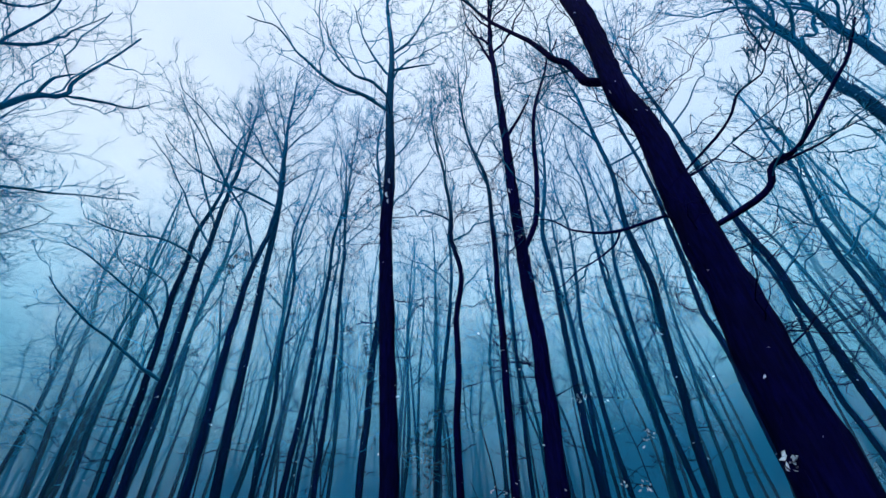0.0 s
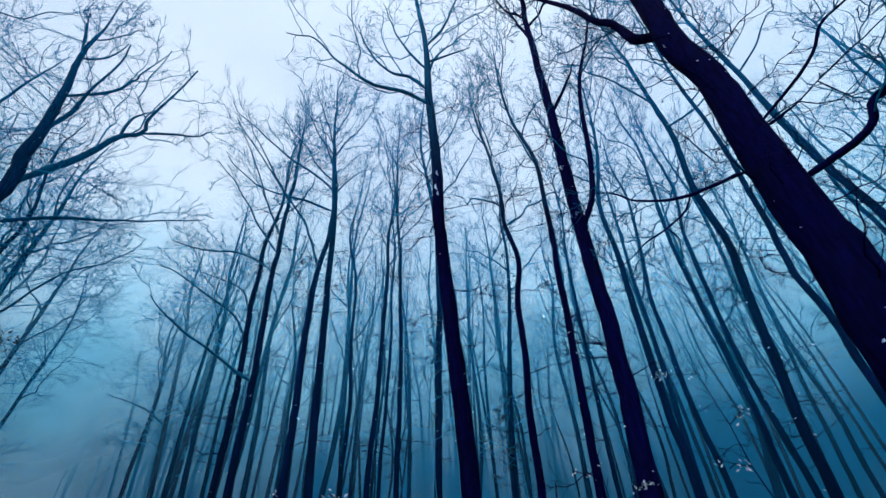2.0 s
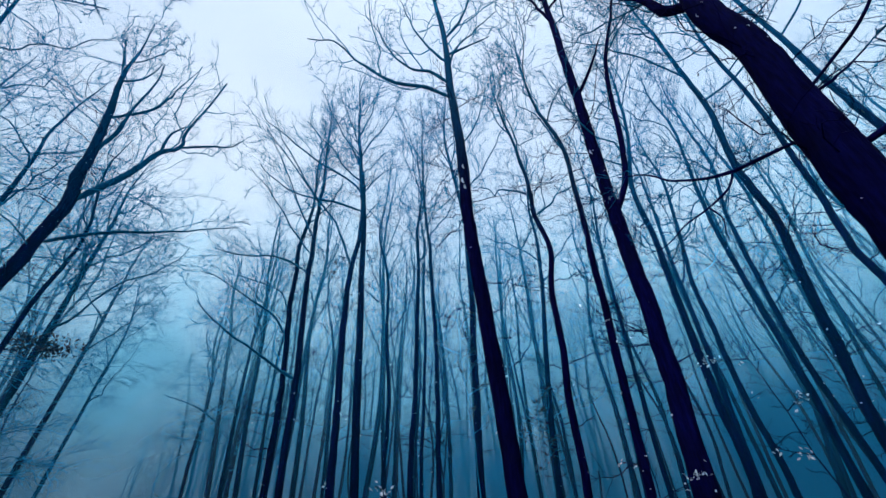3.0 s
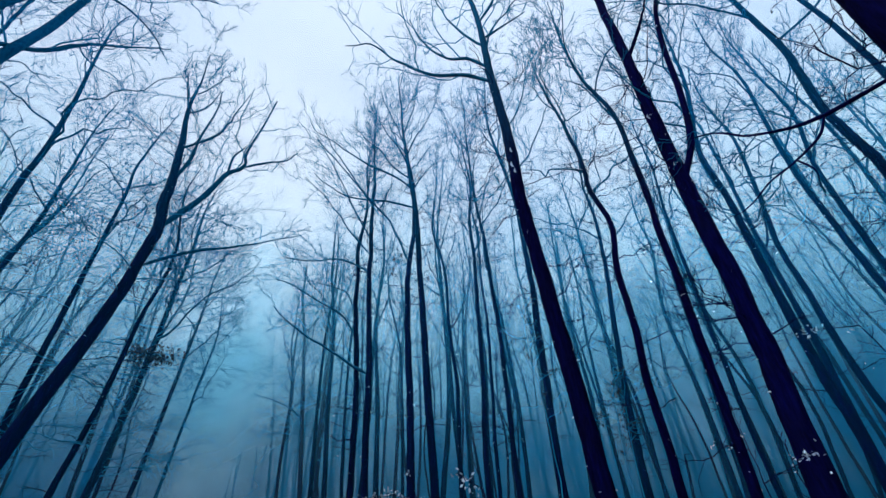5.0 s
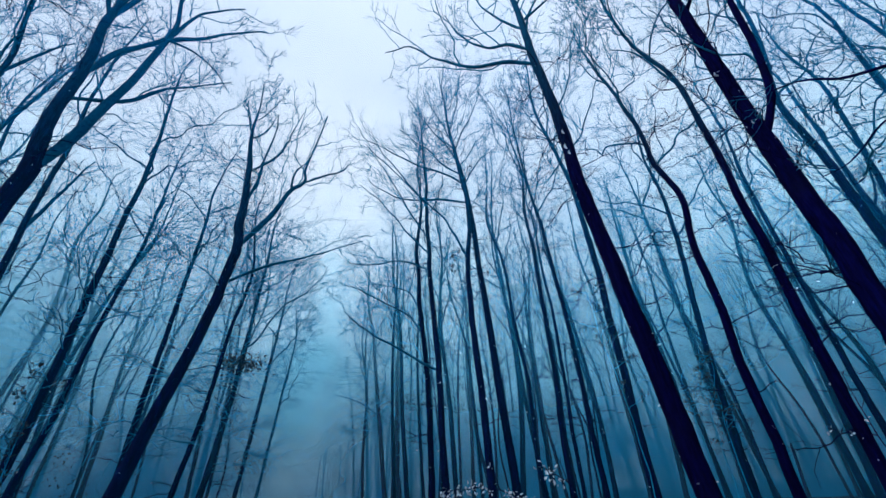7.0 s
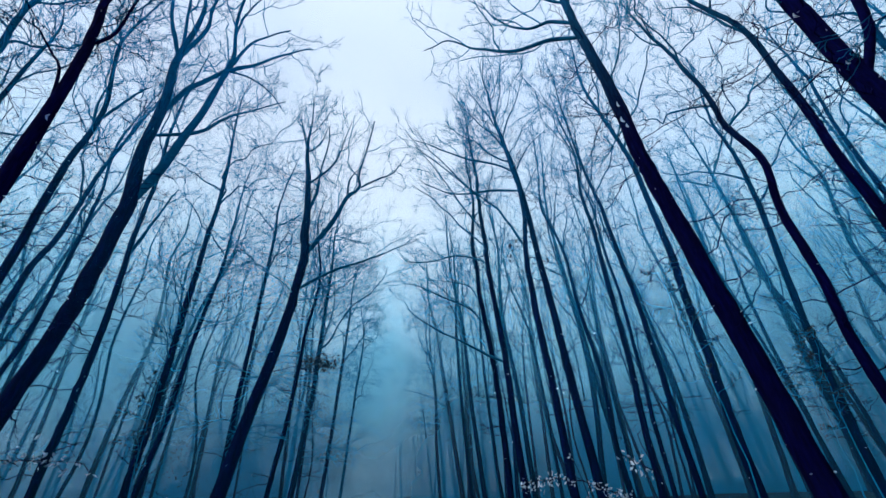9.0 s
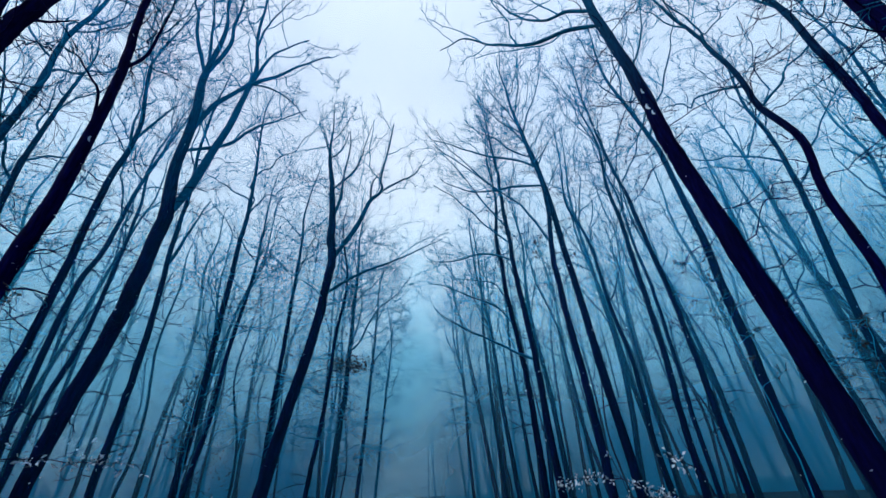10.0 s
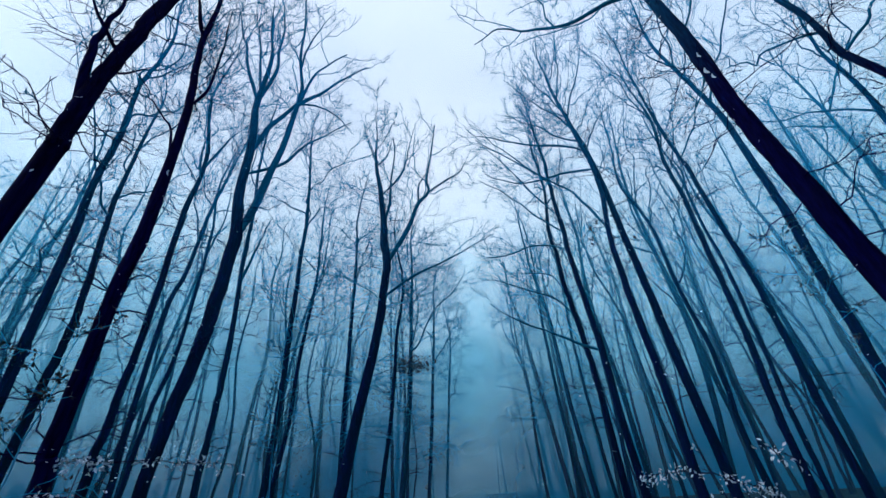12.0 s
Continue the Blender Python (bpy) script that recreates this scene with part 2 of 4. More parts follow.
def sheet(name, radius, rings, slices, material, label):
    """One round sheet of ground that runs out to the horizon."""
    verts = [(0, 0, ground_height(0, 0))]
    for i in range(1, rings + 1):
        r = radius * (i / rings) ** 3
        for j in range(slices):
            a = 2 * math.pi * j / slices
            x, y = r * math.cos(a), r * math.sin(a)
            verts.append((x, y, ground_height(x, y) if r < 80 else 0.0))
    bm = bmesh.new()
    vs = [bm.verts.new(v) for v in verts]
    for j in range(slices):
        bm.faces.new((vs[0], vs[1 + j], vs[1 + (j + 1) % slices]))
        for i in range(rings - 1):
            a, b = 1 + i * slices, 1 + (i + 1) * slices
            k = (j + 1) % slices
            bm.faces.new((vs[a + j], vs[b + j], vs[b + k], vs[a + k]))
    me = bpy.data.meshes.new(name)
    bm.to_mesh(me)
    bm.free()
    me.polygons.foreach_set("use_smooth", [True] * len(me.polygons))
    me.materials.append(material)
    return tagged(new(name, me), label, "ground", kind="structure")


sheet("ground", 900, 60, 96, LITTER, "damp forest floor covered with dark fallen leaves")
s, w = np.meshgrid(np.linspace(-60, 120, 181), np.linspace(-1.9, 1.9, 13), indexing="ij")
edge = w * (1 + 0.07 * np.sin(s * 1.3 + np.sign(w)) + 0.05 * np.sin(s * 3.7 + 2 * np.sign(w)) + 0.03 * np.sin(s * 8.3))
xy = s[..., None] * LANE + (edge[..., None] + 0.5) * ACROSS
rut = 0.05 - 0.045 * np.exp(-((np.abs(w) - 0.85) / 0.25) ** 2) + 0.02 * np.sin(s * 3.1 + w * 4) * np.sin(s * 0.7) - 0.09 * np.clip((np.abs(w) - 1.4) / 0.5, 0, 1) ** 2
grid = np.concatenate([xy, (rut + 0.03)[..., None]], -1).reshape(-1, 3)
i = (np.arange(180)[:, None] * 13 + np.arange(12)[None]).reshape(-1, 1)
tagged(new("road", mesh_of("road", grid, i + np.array([[0, 13, 14, 1]]), TRACK)), "narrow rutted forest track of damp grey gravel", "road", kind="structure")


# ---- mist between the ranks of trees ----
def mist_bank(radius, density, tint, low, over_road, thinning, slope):
    n = 96
    a = np.arange(n) * 2 * np.pi / n
    wave = radius * (1 + 0.05 * np.sin(3 * a + radius) + 0.03 * np.sin(7 * a + 2 * radius))
    top = 36 + 0.25 * radius
    zs = np.linspace(-0.5, top * thinning[-1][0], 8)
    v = np.stack([np.stack([wave * np.cos(a), wave * np.sin(a), np.full(n, z)], 1) for z in zs]).reshape(-1, 3)
    i, j = np.meshgrid(np.arange(7), np.arange(n), indexing="ij")
    k = (j + 1) % n
    f = np.stack([i * n + j, i * n + k, (i + 1) * n + k, (i + 1) * n + j], -1).reshape(-1, 4)
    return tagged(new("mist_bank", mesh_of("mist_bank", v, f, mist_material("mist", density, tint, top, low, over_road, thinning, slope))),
                  "see-through bank of fog between the trees, haze tint painted in", "fog", "fog banks", "stuff")


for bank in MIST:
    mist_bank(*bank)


# ---- trees ----
def branches(starts, detail, rng):
    """Limbs grow side branches and these grow twigs. Returns the pieces of the crown's mesh and the twigs' paths."""
    paths, radii = starts
    pieces, last = [], []
    length = np.linalg.norm(np.diff(paths, axis=1), axis=2).sum(1)
    for chosen, each in ((length > 2.2, (4, 5, 6)[detail]), ((length > 0.9) & (length <= 2.2), (2, 3, 4)[detail]), (length <= 0.9, 1)):
        if not chosen.any():
            continue
        b1, r1 = offshoots(paths[chosen], radii[chosen], each, 0.18, (28, 52), 0.55, 8, 0.22, 0.06, rng, longest=2.5)
        r1 = np.maximum(r1, (0.011, 0.009, 0.0085)[detail])
        pieces.append(tubes(b1, r1, 4))
        b2, r2 = offshoots(b1, r1, (3, 4, 5)[detail], 0.15, (26, 52), 0.5, 5, 0.24, 0.05, rng, longest=1.2)
        r2 = np.maximum(r2, (0.008, 0.0065, 0.0060)[detail])
        pieces.append(tubes(b2, r2, 3))
        last.append(b2[:, -1])
        if detail:
            b3, r3 = offshoots(b2, r2, (0, 1, 2)[detail], 0.15, (26, 52), 0.55, 3, 0.24, 0.04, rng, longest=0.55)
            pieces.append(tubes(b3, np.maximum(r3, (0, 0.0054, 0.0050)[detail]), 3))
            last.append(b3[:, -1])
    last = np.concatenate(last)
    return pieces, last


def tree_meshes(d, h, crown_start, detail, seed, sway=(), limbs=(), tiers=0):
    """Meshes of a tall, bare forest tree: trunk, limbs, crown of twigs, leaves."""
    rng = np.random.default_rng(seed)
    knots = [(0, 0, 0)] + [(x, y, z) for z, x, y, *_ in sway]
    if not sway:
        x = y = 0.0
        for z in (0.25 * h, 0.5 * h, 0.7 * h):
            x, y = x + rng.normal(0, 0.02 * h), y + rng.normal(0, 0.02 * h)
            knots.append((x, y, z))
    x, y, z = knots[-1]
    px, py, pz = knots[-2]
    while z < h - 0.5:
        rise = min(2.2, h - z)
        x, y, z = x + rng.normal(0.25 * (x - px) / max(z - pz, 1) * rise, 0.16), y + rng.normal(0, 0.16), z + rise
        knots.append((x, y, z))
    spine = spline(knots, 60)
    bend = np.cumsum(rng.normal(0, 0.008, (60, 2)), 0)
    spine[:, :2] += bend - np.linspace(0, 1, 60)[:, None] * bend[-1]
    up = np.clip(spine[:, 2] / h, 0, 1)
    radius = 0.5 * d * np.maximum(1 - up ** 1.8, 0.0) ** 0.85 + 0.008 + 0.28 * d * np.exp(-spine[:, 2] / 0.35)
    if sway and len(sway[0]) == 4:
        # girth known at several heights
        girth = [(0.0, 1.05 * sway[0][3])] + [(z, r) for z, _, _, r in sway] + [(h, 0.012)]
        radius = np.interp(spine[:, 2], [z for z, _ in girth], [r for _, r in girth]) + 0.2 * d * np.exp(-spine[:, 2] / 0.35)
    trunk = tubes(spine[None], radius[None], (8, 10, 14)[detail], 0.045, rng)
    made, rmade = [], []
    count = max(5, round((8, 11, 14)[detail] * min(1, d / 0.26)))
    frac = crown_start + (0.9 - crown_start) * ((np.arange(count) + rng.random(count)) / count) ** 0.9
    if limbs:
        frac = frac[frac > crown_start + (0.3 if len(limbs) > 4 else 0.12)]
    for n_limb, f in enumerate(frac):
        i = min(int(np.searchsorted(up, f)), 58)
        az = 2.4 * n_limb + rng.uniform(-0.7, 0.7)
        el = radians(rng.uniform(25, 50) + 24 * f)
        way = np.array([[math.cos(az) * math.cos(el), math.sin(az) * math.cos(el), math.sin(el)]])
        length = np.array([(0.38 * h * (1 - f) + 1.9) * rng.uniform(0.75, 1.2)])
        made.append(wander(spine[i][None], way, length, 12, 0.2, 0.05, rng)[0])
        rmade.append(np.maximum(min(radius[i] * 0.5, 0.012 * length[0] + 0.008) * np.linspace(1, 0.22, 12), 0.006))
    for r0, points in limbs:
        near = spine[np.argmin(np.linalg.norm(spine - np.array(points[0]), axis=1))]
        if np.linalg.norm(near - np.array(points[0])) < 0.7:
            points = [tuple(near - np.array([0, 0, 0.12]))] + list(points[1:])
        made.append(spline(points, 12) + 0.004 * np.linalg.norm(np.subtract(points[-1], points[0])) * rng.standard_normal((12, 3)) * np.linspace(0, 1, 12)[:, None] ** 0.5)
        rmade.append(r0 * np.interp(np.arange(12), [0, 1.5, 11], [0.7, 1.0, 0.3]))
    for low in (41, 46):
        made.append(spine[low:low + 12])
        rmade.append(radius[low:low + 12])
    made, rmade = np.array(made), np.array(rmade)
    pieces, last = branches((made, rmade), detail, rng)
    # thin dead shoots low on the trunk
    few = (5, 24, 26)[detail]
    i = rng.integers(8, 40, few)
    az = rng.uniform(0, 6.3, few)
    shoots = wander(spine[i], np.stack([np.cos(az), np.sin(az), rng.uniform(-0.2, 0.6, few)], 1), rng.uniform(0.4, 1.7, few), 8, 0.25, 0.0, rng)
    rs = np.full((few, 1), 0.012) * np.linspace(1, 0.4, 8)
    s2, r2 = offshoots(shoots, rs, 7, 0.2, (30, 70), 0.5, 4, 0.25, 0.0, rng)
    dead = joined([tubes(shoots, rs, 4), tubes(s2, r2, 3)])
    if tiers:
        # level side branches in layers all the way up
        i = (60 * rng.uniform(0.22, 0.88, tiers)).astype(int)
        az = rng.uniform(0, 6.3, tiers)
        level = wander(spine[i], np.stack([np.cos(az), np.sin(az), rng.uniform(0.0, 0.5, tiers)], 1), rng.uniform(1.6, 3.6, tiers), 9, 0.16, -0.015, rng)
        rl = np.full((tiers, 1), 0.02) * np.linspace(1, 0.35, 9)
        t2, q2 = offshoots(level, rl, 8, 0.2, (30, 65), 0.5, 5, 0.2, 0.0, rng)
        t3, q3 = offshoots(t2, q2, 4, 0.2, (30, 65), 0.55, 3, 0.2, 0.0, rng)
        pieces += [tubes(level, rl, 4), tubes(t2, np.maximum(q2, 0.007), 3), tubes(t3, np.maximum(q3, 0.006), 3)]
    leaf = None
    if detail == 2:
        spots = last[rng.integers(0, len(last), 70)]
        leaf = leaves(np.concatenate([spots, s2[rng.integers(0, len(s2), 25), -1]]), 0.045, rng)
    steps = (12, 20, 26)[detail]
    limb_tubes = [tubes(spline(made[q], steps)[None], np.interp(np.linspace(0, 11, steps), np.arange(12), rmade[q])[None], (5, 6, 8)[detail], 0.03, rng) for q in range(len(made) - 2)]
    fleck = None
    if detail and d > 0.12:
        # pale leaves caught on the bark and the low shoots
        q = rng.integers(4, 38, (8, 14, 30)[detail])
        az = rng.uniform(0, 6.3, len(q))
        on_bark = spine[q] + (radius[q] * 1.05)[:, None] * np.stack([np.cos(az), np.sin(az), 0 * az], 1)
        fleck = leaves(np.concatenate([on_bark, s2[rng.integers(0, len(s2), len(q) // 2), -1]]), 0.045, rng)
    return trunk, limb_tubes, joined(pieces), dead, leaf, fleck


def woodland_tree(x, y, d, h, crown_start, detail, seed, sway=(), limbs=(), clumps=(), flakes=(), tiers=0, unhazed=False, label="tall bare tree with dark wet bark in fog"):
    trunk, limb_tubes, crown, dead, leaf, fleck = tree_meshes(d, h, crown_start, detail, seed, sway, limbs, tiers)
    root = new("tree")
    root.location = (x, y, ground_height(x, y) - 0.05)
    tagged(root, label, "tree", "trees of the wood")
    # nearest trees keep dark bark; all others get the painted haze colours
    part("trunk", mesh_of("trunk", *trunk, BARK if unhazed else HAZED_STEM), root)
    for one in limb_tubes:
        part("limb", mesh_of("limb", *one, BARK if unhazed else HAZED_BOUGH), root)
    part("crown", mesh_of("crown", *crown, HAZED_BOUGH if unhazed else HAZE_BLUE_BARK), root, "crown of fine leafless twigs", "stuff")
    part("shoot_spray", mesh_of("shoot_spray", *dead, BARK), root, "thin dead shoots low on the trunk", "stuff")
    if leaf:
        part("foliage", mesh_of("foliage", *leaf, DARK_LEAF, False), root, "few withered leaves still clinging to twigs", "stuff")
    if fleck:
        part("pale_leaves", mesh_of("pale_leaves", *fleck, DRY_LEAF, False), root, "pale withered leaves caught on the bark", "stuff")
    rng = np.random.default_rng(seed + 900)
    for cx, cy, cz, size, count in clumps:
        spots = np.array([cx, cy, cz]) + rng.normal(0, size, (count, 3)) * np.array([1, 1, 0.5])
        part("leaf_clump", mesh_of("leaf_clump", *leaves(spots, 0.13, rng), DARK_LEAF, False), root, "dark hanging clump of withered leaves", "stuff")
    for fx, fy, fz, size in flakes:
        # a torn strip of pale inner bark, standing a little off the trunk
        n = 6
        out = unit(np.array([-x - fx, -y - fy, 0.0]))
        side = np.cross(out, [0, 0, 1.0])
        t = np.linspace(0, 1, n)[:, None]
        mid = np.array([fx, fy, fz]) + out * (0.012 + 0.03 * t ** 2) + side * 0.3 * size * np.sin(2.5 * t) + np.array([0, 0, 1.0]) * size * t
        wide = (0.16 * size * np.sin(np.pi * (0.1 + 0.8 * t)))
        v = np.concatenate([mid - side * wide, mid + side * wide, mid - side * wide - out * 0.006, mid + side * wide - out * 0.006])
        i = np.arange(n - 1)[:, None]
        f = np.concatenate([i + np.array([[0, n, n + 1, 1]]), i + 2 * n + np.array([[0, 1, n + 1, n]])])
        part("bark_flake", mesh_of("bark_flake", v, f, DRY_LEAF), root, "pale torn strip of bark")
    return root


woodland_tree(3.16, 3.87, 0.55, 22, 0.5, 2, 11,
    [(1.85, 0.03, -0.02, 0.28), (2.57, 0.03, -0.03, 0.259), (3.49, 0.05, -0.04, 0.234), (4.28, 0.02, -0.02, 0.223), (5.8, 0.06, -0.05, 0.192), (6.46, 0.05, -0.04, 0.186), (7.33, -0.03, 0.02, 0.193), (8.21, -0.02, 0.02, 0.192), (9.15, 0.03, -0.02, 0.208), (10.37, 0.03, -0.02, 0.212)],
    [
        (0.090, [(-0.19, 0.16, 7.83), (-0.32, 0.27, 8.14), (-0.44, 0.37, 8.93), (-0.77, 0.64, 10.07), (-1.96, 1.64, 14.9), (-2.65, 2.22, 17.88)]),
        (0.044, [(0.23, -0.2, 4.25), (0.62, -0.52, 4.46), (0.78, -0.65, 4.78), (1.07, -0.9, 4.93), (1.62, -1.36, 5.7), (1.91, -1.6, 6.24)]),
        (0.017, [(0.78, -0.65, 4.76), (0.92, -0.77, 4.77), (1.07, -0.9, 4.78), (1.23, -1.03, 4.83), (1.37, -1.15, 4.86), (1.51, -1.27, 4.88)]),
        (0.022, [(0.18, -0.15, 5.14), (0.26, -0.22, 5.15), (0.34, -0.29, 5.18), (0.45, -0.38, 5.22), (0.63, -0.53, 5.34)]),
        (0.011, [(0.63, -0.53, 5.34), (0.8, -0.67, 5.43), (0.98, -0.83, 5.52), (1.19, -1, 5.63), (1.37, -1.15, 5.77)]),
        (0.009, [(0.63, -0.53, 5.34), (0.66, -0.56, 5.16), (0.72, -0.61, 4.96), (0.88, -0.74, 5.11), (1.02, -0.85, 5.15)]),
        (0.021, [(0.34, -0.29, 5.18), (0.65, -0.55, 5.62), (0.91, -0.76, 6.05), (1.08, -0.91, 6.12), (1.19, -1, 6.21), (1.3, -1.09, 6.5)]),
        (0.014, [(1.3, -1.09, 6.5), (1.33, -1.11, 6.91), (1.35, -1.13, 7.19), (1.41, -1.18, 7.6)]),
        (0.014, [(1.3, -1.09, 6.5), (1.45, -1.22, 6.72), (1.6, -1.34, 7.04)]),
        (0.027, [(-0.16, 0.14, 4.66), (-0.61, 0.51, 4.79), (-0.86, 0.72, 4.92), (-1.09, 0.92, 5.12), (-1.35, 1.13, 5.52), (-1.61, 1.35, 5.73)]),
        (0.017, [(-0.61, 0.51, 4.78), (-0.72, 0.6, 4.59), (-0.93, 0.78, 4.49), (-1.14, 0.96, 4.43), (-1.45, 1.21, 4.27), (-1.66, 1.39, 4.29)]),
        (0.012, [(-0.93, 0.78, 4.49), (-0.87, 0.73, 4.27), (-0.91, 0.76, 4.06)]),
    ],
    flakes=[(-0.23, -0.08, 7.22, 0.04)],
    unhazed=True, label="thick dark tree with crooked limbs beside the track")
woodland_tree(-0.85, 6.34, 0.27, 20, 0.62, 2, 12,
    [(1.83, -0.05, -0.01), (4.15, -0.18, -0.03), (5.94, -0.3, -0.04), (6.97, -0.34, -0.05), (8.98, -0.36, -0.05), (11.08, -0.47, -0.07), (13.47, -0.52, -0.07), (17.43, -0.84, -0.12)],
    [
        (0.055, [(-0.48, -0.07, 10.69), (-1.23, -0.18, 11.24), (-2.21, -0.32, 11.78), (-3.18, -0.46, 12.97), (-4.14, -0.59, 14.51), (-5.2, -0.74, 15.03)]),
        (0.05, [(-0.52, -0.07, 11.34), (-0.96, -0.14, 11.84), (-1.64, -0.23, 12.31), (-2.27, -0.32, 13.48), (-2.76, -0.39, 15.21)]),
        (0.042, [(-0.5, -0.07, 12.2), (-0.96, -0.14, 13.06), (-1.53, -0.22, 14.7), (-1.99, -0.28, 16.66)]),
        (0.042, [(-0.48, -0.07, 12.51), (0.07, 0.01, 12.85), (0.85, 0.12, 13.22)]),
        (0.042, [(-0.5, -0.07, 13.47), (0.13, 0.02, 14.67), (0.62, 0.09, 16.41), (0.96, 0.14, 17.9)]),
        (0.035, [(-0.47, -0.07, 11.91), (-0.19, -0.03, 12.87), (0.41, 0.06, 13.65), (1.27, 0.18, 14.72)]),
        (0.020, [(-0.27, -0.04, 8.58), (0.05, 0.01, 9.24), (0.41, 0.06, 10.43), (0.49, 0.07, 11.49)]),
        (0.018, [(-0.3, -0.04, 7.65), (-0.63, -0.09, 7.04), (-1.06, -0.15, 6.62)]),
    ],
    flakes=[(-0.29, -0.15, 7.74, 0.11), (-0.29, -0.16, 7.11, 0.1), (-0.32, -0.16, 7.29, 0.14)],
    label="tall straight dark tree with a high spreading crown")
woodland_tree(1.33, 6.26, 0.30, 17.5, 0.6, 2, 13,
    [(1.87, 0.1, -0.02, 0.15), (3.07, 0.15, -0.04, 0.132), (3.99, 0.2, -0.05, 0.128), (5.1, 0.21, -0.05, 0.126), (6, 0.24, -0.06, 0.122), (7.4, 0.28, -0.06, 0.112), (9.08, 0.35, -0.08, 0.102), (11.5, 0.42, -0.09, 0.09), (14.37, 0.52, -0.11, 0.07)],
    [
        (0.061, [(0.38, -0.08, 5.83), (0.65, -0.14, 6.64), (1.03, -0.22, 9.28), (1.43, -0.31, 10.8), (1.82, -0.4, 11.88), (2.31, -0.5, 13.05)]),
        (0.055, [(0.19, -0.04, 6.45), (0.2, -0.04, 7.58), (0.28, -0.06, 8.89), (0.26, -0.06, 10.26)]),
        (0.044, [(0.49, -0.11, 9.25), (0.88, -0.19, 10.02), (1.21, -0.26, 10.76)]),
        (0.046, [(0.37, -0.08, 12.41), (0.14, -0.03, 13.85), (-0.02, 0, 15.26)]),
    ],
    flakes=[(0.21, -0.17, 5.97, 0.06), (0.19, -0.16, 7.2, 0.1)],
    unhazed=True, label="dark tree whose trunk splits into three stems")
woodland_tree(6.86, 6.58, 0.14, 17.18, 0.55, 2, 14,
    [(2.56, -0.03, 0.04), (3.42, -0.06, 0.06), (4.49, -0.09, 0.09), (5.64, -0.1, 0.1), (6.77, -0.19, 0.19), (8.28, -0.25, 0.26), (10.35, -0.29, 0.3), (12.79, -0.39, 0.4), (15.68, -0.37, 0.38)],
    label="slender dark tree leaning behind the thick one")
woodland_tree(5.46, 7.15, 0.11, 15, 0.6, 2, 15,
    [(2.87, -0.07, 0.05), (3.77, -0.08, 0.06), (4.73, -0.16, 0.12), (5.93, -0.1, 0.08), (7.03, -0.07, 0.06), (8.51, -0.04, 0.03)])
woodland_tree(4.67, 8.39, 0.165, 18, 0.55, 2, 16,
    [(1.7, 0.05, -0.03), (3.24, 0.14, -0.08), (4.66, 0.24, -0.14), (6.23, 0.37, -0.21), (7.68, 0.29, -0.16), (9.51, 0.42, -0.24), (11.6, 0.39, -0.22), (13.47, 0.38, -0.22)],
    label="dark mossy tree with a gently bent trunk")
woodland_tree(3.43, 10.45, 0.175, 17, 0.5, 2, 17,
    [(1.83, 0, 0), (3.25, -0.02, 0.01), (5.61, 0.01, 0), (7.46, 0.07, -0.02), (9.23, 0.05, -0.02), (11.45, 0.51, -0.17)])
woodland_tree(1.12, 8.83, 0.16, 17, 0.5, 2, 18,
    [(1.85, 0.05, -0.01), (3.98, 0.16, -0.02), (6.27, 0.26, -0.03), (8.1, 0.33, -0.04), (10.36, 0.38, -0.05), (12.4, -0.04, 0.01)],
    [
        (0.030, [(0.37, -0.05, 10.24), (-0.08, 0.01, 11.96), (-0.62, 0.08, 12.85)]),
    ],
    label="dark tree with a crown bent to one side")
woodland_tree(0.05, 9, 0.15, 15.5, 0.5, 2, 19,
    [(1.89, 0.06, 0), (2.9, 0.07, 0), (4.47, 0.21, 0), (5.78, 0.26, 0), (6.95, 0.43, 0), (8.11, 0.22, 0), (9.19, 0.22, 0), (10.93, 0.08, 0), (12.69, -0.16, 0)],
    label="slim tree with a wavy, crooked trunk")
woodland_tree(-0.56, 12.99, 0.17, 15, 0.5, 1, 20,
    [(2.07, 0.11, 0), (4.51, 0.3, 0.01), (7.23, 0.66, 0.02), (9.65, 0.88, 0.03)])
woodland_tree(-0.81, 19.98, 0.2, 19, 0.55, 1, 21,
    [(2.35, 0.02, 0), (9.01, 0.21, 0.01), (14.04, 0.27, 0.01), (17.13, 0.15, 0.01)],
    [
        (0.045, [(0.25, 0.01, 13.24), (-0.95, -0.04, 14.28), (-2.01, -0.08, 14.72)]),
        (0.045, [(0.27, 0.01, 14.04), (1.39, 0.05, 15.5), (2.15, 0.09, 16.15)]),
    ],
    tiers=22,
    label="pale foggy tree with a wide Y-shaped top")
woodland_tree(-2.41, 11.14, 0.195, 18, 0.55, 2, 22,
    [(2.06, 0.04, 0.01), (4.18, 0.12, 0.02), (6.16, 0.18, 0.04), (8.18, 0.22, 0.05), (10.11, 0.22, 0.05)],
    label="dark straight tree close behind another trunk")
woodland_tree(-3.58, 11.45, 0.135, 18, 0.5, 2, 23,
    [(2.12, 0.01, 0), (3.56, 0.04, 0.01), (5.97, 0.03, 0.01), (8.86, -0.04, -0.01), (11.18, -0.15, -0.05), (14.35, -0.25, -0.08)])
woodland_tree(-4.7, 12.12, 0.165, 17, 0.5, 1, 24,
    [(2.18, 0.05, 0.02), (4.18, 0.18, 0.07), (6.29, 0.25, 0.1), (8.91, 0.35, 0.13), (10.74, 0.32, 0.12)])
woodland_tree(-5.38, 15.07, 0.13, 17, 0.5, 1, 25,
    [(2.32, 0.04, 0.01), (4.41, 0.15, 0.05), (7.41, 0.22, 0.08), (10.05, 0.21, 0.07)])
